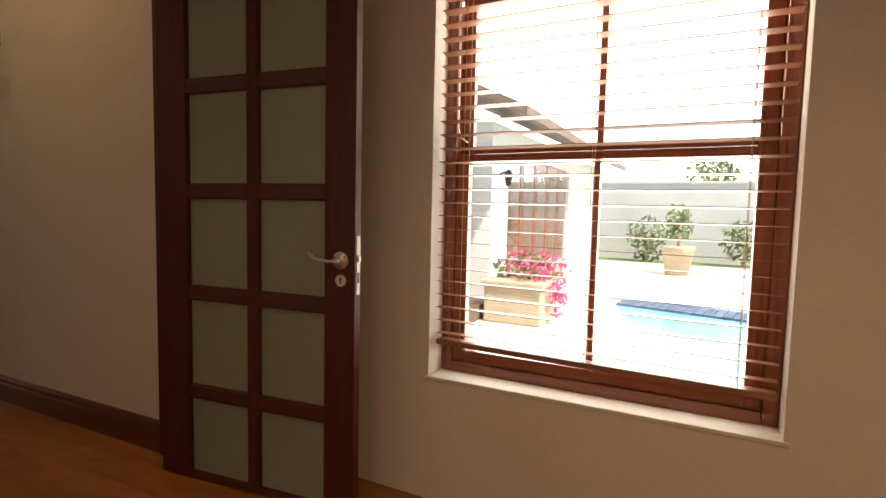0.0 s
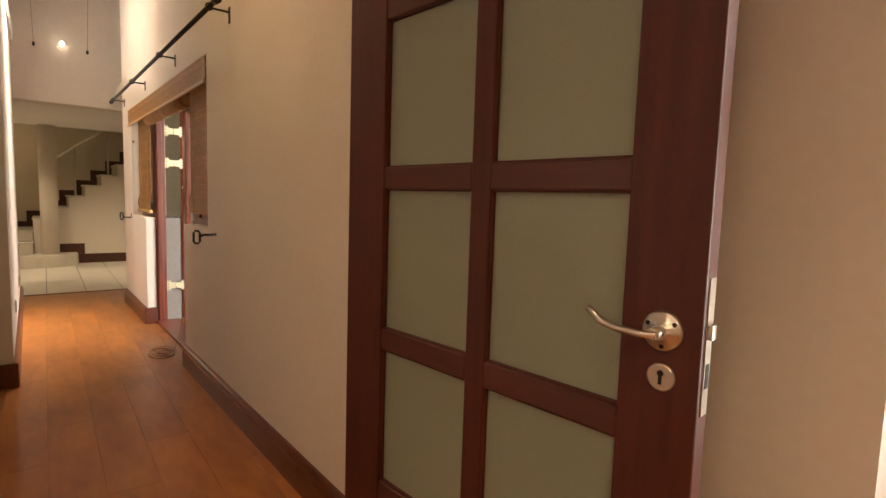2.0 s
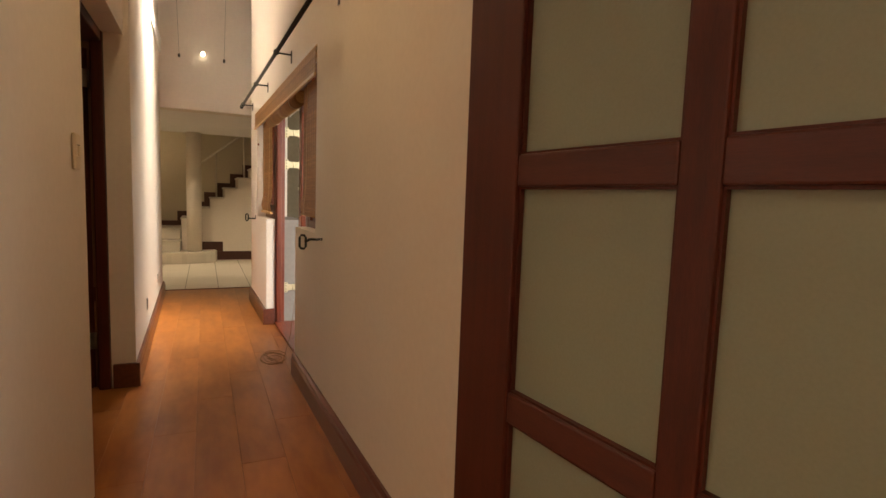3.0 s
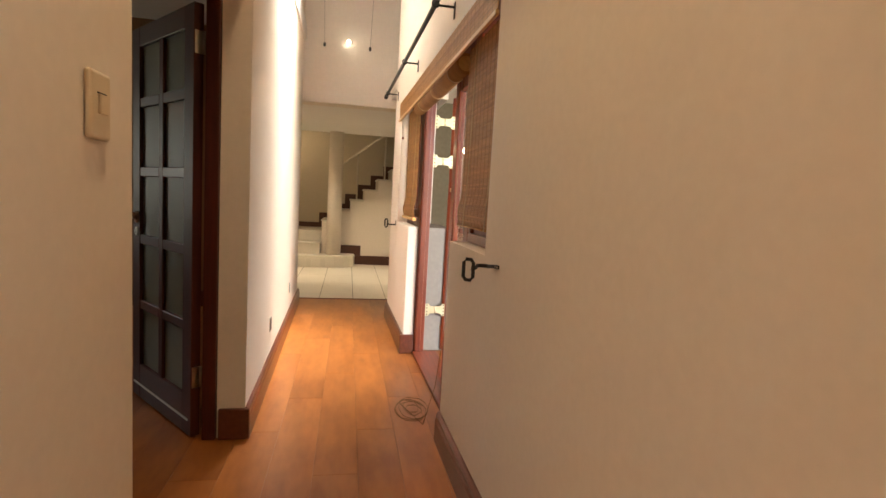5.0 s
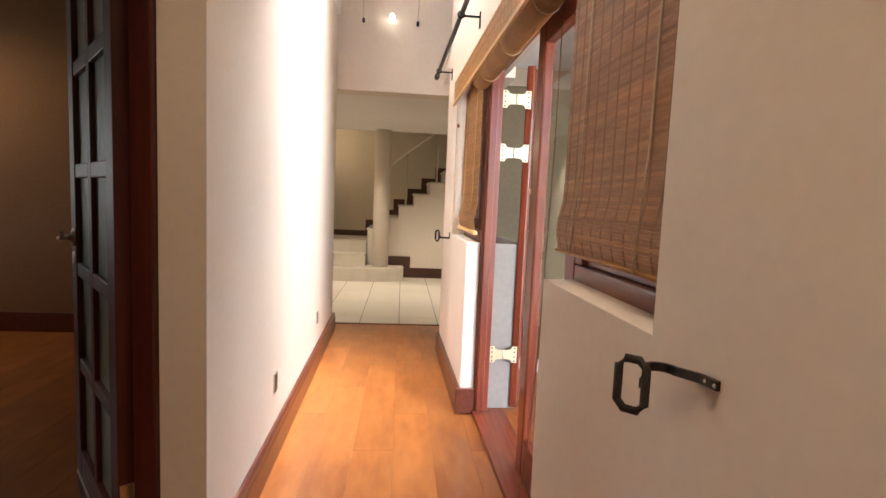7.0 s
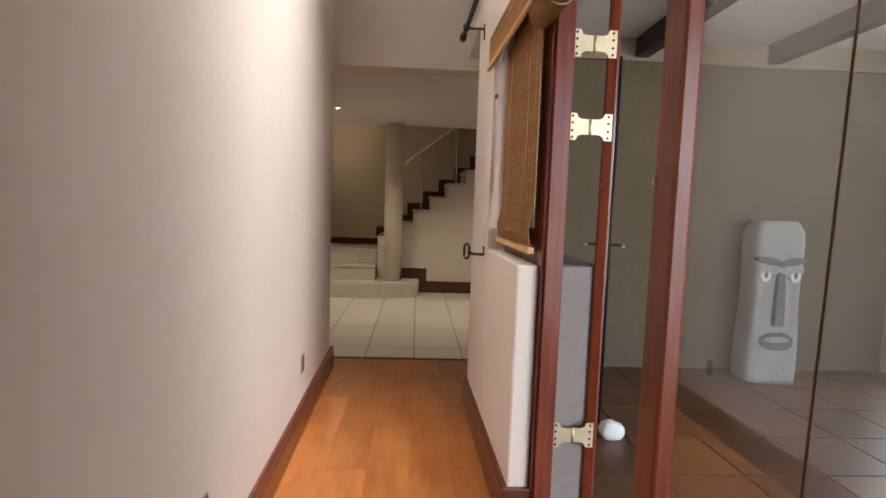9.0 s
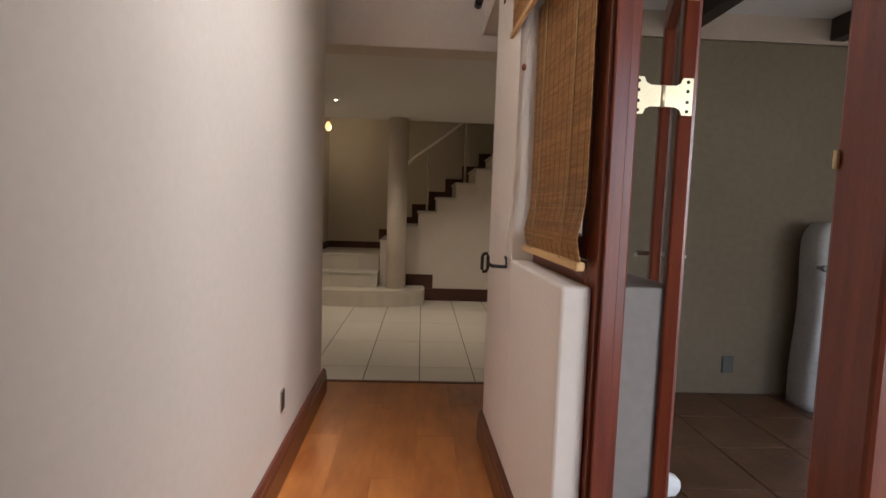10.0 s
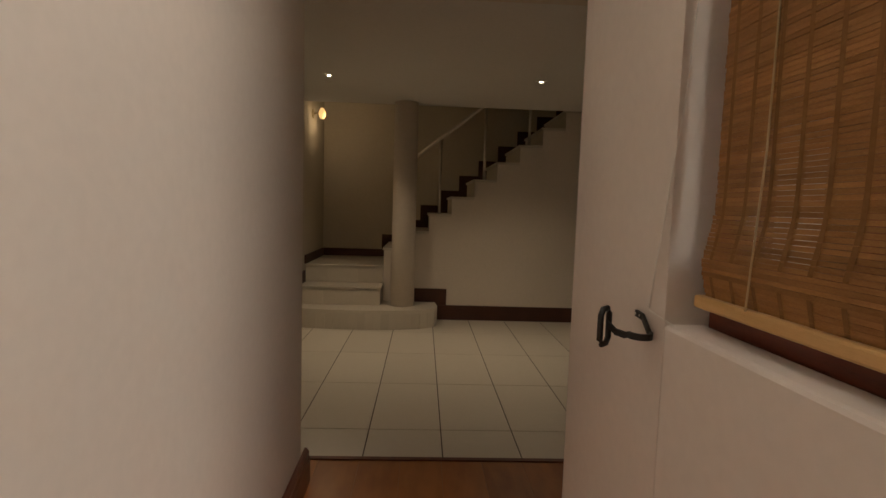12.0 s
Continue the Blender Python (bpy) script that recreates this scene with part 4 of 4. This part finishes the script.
# ---- patio ----
structure("patio_slab", B(-8.0, -2.4, 1.90, 7.0, -0.30, -0.03), PATIO_GROUT, "mortar bed of the patio floor", "floor")
structure("patio_ceiling", B(-8.0, -2.9, 1.9, 6.6, 2.46, 2.6), CEILING, "white painted patio ceiling", "ceiling")
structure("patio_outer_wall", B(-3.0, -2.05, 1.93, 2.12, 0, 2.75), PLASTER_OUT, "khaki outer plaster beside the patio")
structure("patio_cornice", B(-8.0, -7.97, 1.9, 6.6, 2.30, 2.46), surface("cornice_paint", (0.30, 0.23, 0.17), (0.36, 0.28, 0.21), 0.8, bump=0.05), "brown painted band under the patio ceiling", "trim")
for yb in (2.75, 3.75, 4.75, 5.75):
    solid("ceiling_beam", B(-7.97, -2.9, yb - 0.05, yb + 0.05, 2.32, 2.46, bevel=0.006), DARK_BEAM, "dark wooden beam under the patio ceiling", "beam", group="patio beams")
for xb in (-3.0,):
    solid("patio_post", B(xb - 0.1, xb + 0.1, 6.3, 6.5, -0.03, 2.46, bevel=0.01), PLASTER_OUT, "square plastered post carrying the patio roof", "post")
ps = thing("patio_outlet", "dark outlet plate low on the patio wall", "outlet", pose(-8.0, 3.22, 0.20))
part("plate", B(0, 0.012, -0.038, 0.038, -0.055, 0.055, bevel=0.003), BLACK_PLASTIC, ps)


def statue():
    """A tall block with a long stylised face, in one mesh."""
    bm = bmesh.new()
    nz, n = 30, 28
    rings = []
    for i in range(nz + 1):
        f = i / nz
        z = 1.17 * f
        wy = 0.185 - 0.012 * f + 0.008 * math.sin(f * 9)
        wx = 0.135 - 0.01 * f
        if f > 0.9:
            wy *= 1 - 0.5 * ((f - 0.9) / 0.1) ** 2 * 0.5
            wx *= 1 - 0.5 * ((f - 0.9) / 0.1) ** 2 * 0.5
        ring = []
        for k in range(n):
            a = 2 * math.pi * k / n
            c, s = math.cos(a), math.sin(a)
            e = 0.45
            x = wx * math.copysign(abs(c) ** e, c)
            yy = wy * math.copysign(abs(s) ** e, s)
            if c > 0.2:
                if 0.33 < f < 0.68 and 0.25 < abs(yy) / wy < 0.8:
                    x -= 0.035
                if 0.68 < f < 0.72:
                    x += 0.025
            ring.append(bm.verts.new((x, yy, z)))
        rings.append(ring)
    for q, w in zip(rings, rings[1:]):
        for k in range(n):
            bm.faces.new((q[k], q[(k + 1) % n], w[(k + 1) % n], w[k])).smooth = True
    bm.faces.new(list(reversed(rings[0])))
    bm.faces.new(rings[-1])
    me = mesh_of("stone_statue", bm, STONE)
    me.materials.append(STONE_GREY)
    me.materials.append(WHITE_PAINT)
    bm = bmesh.new()
    bm.from_mesh(me)

    def blob(yc, zc, ry, rz, x, mat, depth=0.012, lean=0.0):
        k = 20
        front = [bm.verts.new((x + depth, yc + ry * math.cos(2 * math.pi * i / k), zc + rz * math.sin(2 * math.pi * i / k) + lean * math.cos(2 * math.pi * i / k))) for i in range(k)]
        back = [bm.verts.new((x - 0.04, yc + ry * 1.1 * math.cos(2 * math.pi * i / k), zc + rz * 1.1 * math.sin(2 * math.pi * i / k) + lean * math.cos(2 * math.pi * i / k))) for i in range(k)]
        f = bm.faces.new(front)
        f.material_index = mat
        for i in range(k):
            f = bm.faces.new((front[i], back[i], back[(i + 1) % k], front[(i + 1) % k]))
            f.material_index = mat
    blob(0.0, 0.31, 0.118, 0.066, 0.128, 1, 0.014)
    blob(0.0, 0.325, 0.085, 0.022, 0.138, 0, 0.008)
    for s in (-1, 1):
        blob(s * 0.104, 0.785, 0.036, 0.050, 0.105, 2, 0.02, 0.0)
        blob(s * 0.104, 0.785, 0.011, 0.022, 0.122, 1, 0.008)
        blob(s * 0.085, 0.885, 0.085, 0.028, 0.118, 1, 0.012, s * 0.012)
    # long nose, wider at its tip, standing proud of the face
    for z0, z1, w0, w1, x0, x1 in ((0.42, 0.46, 0.040, 0.046, 0.150, 0.158), (0.46, 0.88, 0.046, 0.030, 0.158, 0.136)):
        q = [bm.verts.new(p) for p in ((0.09, -w0, z0), (0.09, w0, z0), (x0, w0 * 0.7, z0), (x0, -w0 * 0.7, z0), (0.09, -w1, z1), (0.09, w1, z1), (x1, w1 * 0.7, z1), (x1, -w1 * 0.7, z1))]
        for i in ((0, 1, 2, 3), (4, 7, 6, 5), (0, 3, 7, 4), (1, 5, 6, 2), (2, 6, 7, 3), (0, 4, 5, 1)):
            bm.faces.new([q[k] for k in i]).material_index = 1
    bmesh.ops.recalc_face_normals(bm, faces=bm.faces)
    bm.to_mesh(me)
    bm.free()
    ob = new("stone_statue", me)
    ob.matrix_basis = pose(-7.80, 3.745, 0.0, 0, 0, -4)
    return tagged(ob, "pale grey carved stone block with simple face, standing on the patio", "statue")


statue()
rk = bmesh.new()
bmesh.ops.create_icosphere(rk, subdivisions=3, radius=1)
for v in rk.verts:
    k = 1 + 0.25 * noise.noise(v.co * 1.6)
    v.co = Vector((v.co.x * 0.055, v.co.y * 0.064, v.co.z * 0.055)) * k
    v.co.z = max(v.co.z, -0.045)
for f in rk.faces:
    f.smooth = True
solid("white_rock", rk, WHITE_PAINT, "white rough stone holding the patio door open", "stone", m=pose(-6.77, 2.21, 0.042))

# ---- garden beyond the window ----
structure("backdrop", B(-150, 150, 90.0, 90.2, -0.3, 110), SKY_GLOW, "pale hazy sky in the distance", "sky")
structure("pavement", B(-12, 14, 2.13, 16.5, -0.30, -0.20), PAVING, "pale sunlit paving round the pool", "paving")
pool = thing("swimming_pool", "pale blue swimming pool with a mosaic-tiled edge", "pool", pose(-1.0, 8.4, 0, 0, 0, -13))
part("water", prism(bmesh.new(), [(0, 0.005), (2.6, -4.6), (9.0, -4.6), (9.0, 0.005)], -0.24, -0.196), WATER, pool)
part("coping", B(-0.3, 9.3, 0.50, 0.80, -0.21, -0.13, bevel=0.01), PAVING, pool, "pale stone coping")
mosaic = mesh_of("edge_tile", B(0, 0.115, 0, 0.07, -0.205, -0.16, bevel=0.004, seg=1), POOL_TILE)
for k in range(70):
    for row in range(6):
        part("edge_tile", mosaic, POOL_TILE, pool, m=pose(0.005 + k * 0.125, 0.01 + row * 0.08, 0.005 * row))
structure("garden_wall", B(-30, 40, 19.0, 19.25, -0.3, 2.3), GARDEN_WALL, "grey plastered garden boundary wall", "wall")
structure("garden_wall_coping", B(-30, 40, 18.95, 19.3, 2.3, 2.38), GARDEN_WALL, "coping on the garden wall", "wall")

wing = thing("house_wing", "white house wing with wooden doors and tiled eave", "house")
part("wall", B(-7.0, -2.55, 6.9, 7.6, -0.25, 2.5), WHITE_PAINT, wing)
part("wall", B(-7.0, -2.55, 11.6, 15.0, -0.25, 2.5), WHITE_PAINT, wing)
part("wall", B(-7.0, -2.55, 7.6, 11.6, 2.15, 2.5), WHITE_PAINT, wing)
part("back_wall", B(-7.2, -7.0, 6.9, 15.0, -0.25, 2.5), PLASTER_OUT, wing)
rf = bmesh.new()
vs = [rf.verts.new(p) for p in ((-1.9, 6.4, 2.45), (-1.9, 15.6, 2.45), (-7.2, 15.6, 4.9), (-7.2, 6.4, 4.9), (-1.9, 6.4, 2.58), (-1.9, 15.6, 2.58), (-7.2, 15.6, 5.05), (-7.2, 6.4, 5.05))]
for i in ((0, 1, 2, 3), (4, 7, 6, 5), (0, 4, 5, 1), (1, 5, 6, 2), (2, 6, 7, 3), (3, 7, 4, 0)):
    rf.faces.new([vs[j] for j in i])
part("roof", rf, ROOF, wing)
for k in range(5):
    yd = 7.6 + k * 0.8
    dr = part("door", B(-2.68, -2.62, yd + 0.02, yd + 0.78, -0.2, 2.15, bevel=0.01), RED_WOOD, wing)
    part("pane", B(-2.61, -2.605, yd + 0.14, yd + 0.66, 0.1, 2.0), CLEAR, dr)
ll = thing("outdoor_lantern", "small dark outdoor wall lantern", "lantern", pose(-2.55, 7.15, 1.75))
part("arm", tube(bmesh.new(), [(0, 0, 0), (0.1, 0, 0.05), (0.16, 0, 0.02)], 0.012), IRON, ll)
part("lamp_body", lathe(bmesh.new(), [(0.03, -0.15), (0.06, -0.02), (0.08, 0.0), (0.02, 0.08)], 10, (0.16, 0)), IRON, ll)


def leaf_cloud(name, at, size, count, material, leaf, seed, parent=None):
    rnd = random.Random(seed)
    bm = bmesh.new()
    for _ in range(count):
        d = Vector((rnd.gauss(0, 1), rnd.gauss(0, 1), rnd.gauss(0, 1))).normalized() * rnd.random() ** 0.4
        c = Vector((at[0] + d.x * size[0], at[1] + d.y * size[1], at[2] + d.z * size[2]))
        a = Vector((rnd.gauss(0, 1), rnd.gauss(0, 1), rnd.gauss(0, 1))).normalized()
        b = a.orthogonal().normalized()
        s = leaf * rnd.uniform(0.6, 1.3)
        q = [bm.verts.new(c + p) for p in (-a * s, b * s * 0.45, a * s, -b * s * 0.45)]
        bm.faces.new(q)
    return part(name, bm, material, parent)


plt = thing("planter", "square sandstone planter with trailing pink bougainvillea", "planter", pose(-1.95, 6.55, -0.2))
part("pot", B(-0.38, 0.38, -0.38, 0.38, 0, 0.48, bevel=0.02), SANDSTONE, plt)
part("rim", B(-0.42, 0.42, -0.42, 0.42, 0.48, 0.55, bevel=0.02), SANDSTONE, plt)
leaf_cloud("foliage", (0.05, 0, 0.68), (0.42, 0.4, 0.22), 260, LEAF, 0.05, 3, plt)
leaf_cloud("flowers", (0.15, 0, 0.72), (0.5, 0.42, 0.22), 260, PETAL, 0.045, 4, plt)
leaf_cloud("trailing_flowers", (0.52, -0.1, 0.38), (0.12, 0.2, 0.33), 110, PETAL, 0.045, 5, plt)
sp2 = thing("potted_shrub", "pale pot with a yellow-green shrub by the pool", "potted plant", pose(-0.35, 13.6, -0.2))
part("pot", lathe(bmesh.new(), [(0.26, 0), (0.36, 0.6), (0.40, 0.68), (0.34, 0.70)], 20), SANDSTONE, sp2)
leaf_cloud("foliage", (0, 0, 1.25), (0.3, 0.3, 0.5), 160, LEAF, 0.09, 6, sp2)
part("stem", tube(bmesh.new(), [(0, 0, 0.68), (0.03, 0, 1.2)], 0.03), SANDSTONE, sp2)
rnd = random.Random(9)
for i in range(6):
    x = -4 + i * 2.9 + rnd.uniform(-0.5, 0.5)
    sh = thing("garden_shrub", "green shrub growing along the garden wall", "shrub", pose(x, 18.2, -0.3), "shrubs along the wall")
    part("stem", tube(bmesh.new(), [(0, 0, 0), (0.05, 0, 0.5), (0, 0.05, 1.0)], 0.04), SANDSTONE, sh)
    leaf_cloud("foliage", (0, 0, 0.75), (0.7, 0.4, 0.45 + 0.4 * rnd.random()), 200, LEAF, 0.12, 20 + i, sh)
for i in range(2):
    x = 0.4 + i * 7.5
    tr = thing("garden_tree", "leafy tree beyond the garden wall", "tree", pose(x, 22.5 + (i % 2) * 2, -0.3), "trees beyond the wall")
    tk = bmesh.new()
    tube(tk, [(0, 0, 0), (0.1, 0, 1.5), (0.05, 0.1, 3.0)], 0.10)
    tube(tk, [(0.05, 0.1, 2.2), (0.6, 0.2, 3.4)], 0.05)
    tube(tk, [(0.05, 0.1, 2.4), (-0.6, -0.1, 3.5)], 0.05)
    part("trunk", tk, SANDSTONE, tr)
    leaf_cloud("crown", (0, 0, 3.3), (1.0, 0.9, 0.7), 240, LEAF, 0.15, 40 + i, tr)

# ---- pieces: planks, hall tiles, patio tiles ----
floor_base = bmesh.new()
box(floor_base, -8.10, 2.6, 0.19, 2.0, -0.2, -0.006)
box(floor_base, -2.16, 2.6, -2.6, 0.19, -0.2, -0.006)
floor = structure("floor", floor_base, DARK_JOINT, "warm orange-brown laminate plank floor", "floor")
PW, PL = 0.192, 1.29
plank = mesh_of("plank", B(0, PL - 0.0006, 0, PW - 0.0006, -0.006, 0.0, bevel=0.0008, seg=1), PLANK)


def lay_planks(parent, x0, x1, y0, y1):
    """Staggered rows of planks over x0..x1, cut at the ends."""
    y, row = y0, 0
    while y < y1:
        x = x1 + PL - (row * 0.43) % PL
        while x > x0:
            a, b = max(x - PL, x0), min(x, x1)
            if b - a > PL - 0.01:
                part("plank", plank, PLANK, parent, m=pose(a, y, 0))
            elif b - a > 0.02:
                part("plank", B(0, b - a - 0.0006, 0, PW - 0.0006, -0.006, 0, bevel=0.0008, seg=1), PLANK, parent, m=pose(a, y, 0))
            x -= PL
        y += PW
        row += 1


lay_planks(floor, -2.15, 2.6, -2.5, 0.1)
lay_planks(floor, -8.095, 2.6, 0.188, 1.88)
bfloor = structure("floor_bedroom", B(-7.6, -2.17, -4.23, 0.19, -0.22, -0.008), DARK_JOINT, "red-brown laminate bedroom floor", "floor")
lay_planks(bfloor, -7.6, -2.3, -4.228, 0.1)

hall = structure("floor_hall", B(-12.2, -8.10, -0.2, 4.85, -0.2, -0.004), GROUT, "cream square floor tiles with dark joints", "floor")
TP, TL = 0.385, 0.72
tile = mesh_of("tile", B(0.003, TL - 0.003, 0.003, TP - 0.003, -0.004, 0.0, bevel=0.001, seg=1), TILE)
edge = mesh_of("tile", B(0.003, 0.325, 0.003, TP - 0.003, -0.004, 0.0, bevel=0.001, seg=1), TILE)
for j in range(14):
    part("tile", edge, TILE, hall, m=pose(-8.43, -0.383 + j * TP, 0))
    for i in range(5):
        part("tile", tile, TILE, hall, m=pose(-8.43 - (i + 1) * TL, -0.383 + j * TP, 0))
patio = structure("floor_patio", B(-8.0, -2.4, 1.86, 7.0, -0.03, -0.012), PATIO_GROUT, "glossy brown square patio tiles", "floor")
ptile = mesh_of("tile", B(0.004, 0.396, 0.004, 0.396, -0.012, 0.0, bevel=0.002, seg=1), SLATE)
for i in range(14):
    for j in range(12):
        part("tile", ptile, SLATE, patio, m=pose(-8.0 + i * 0.4, 1.9 + j * 0.4, 0))
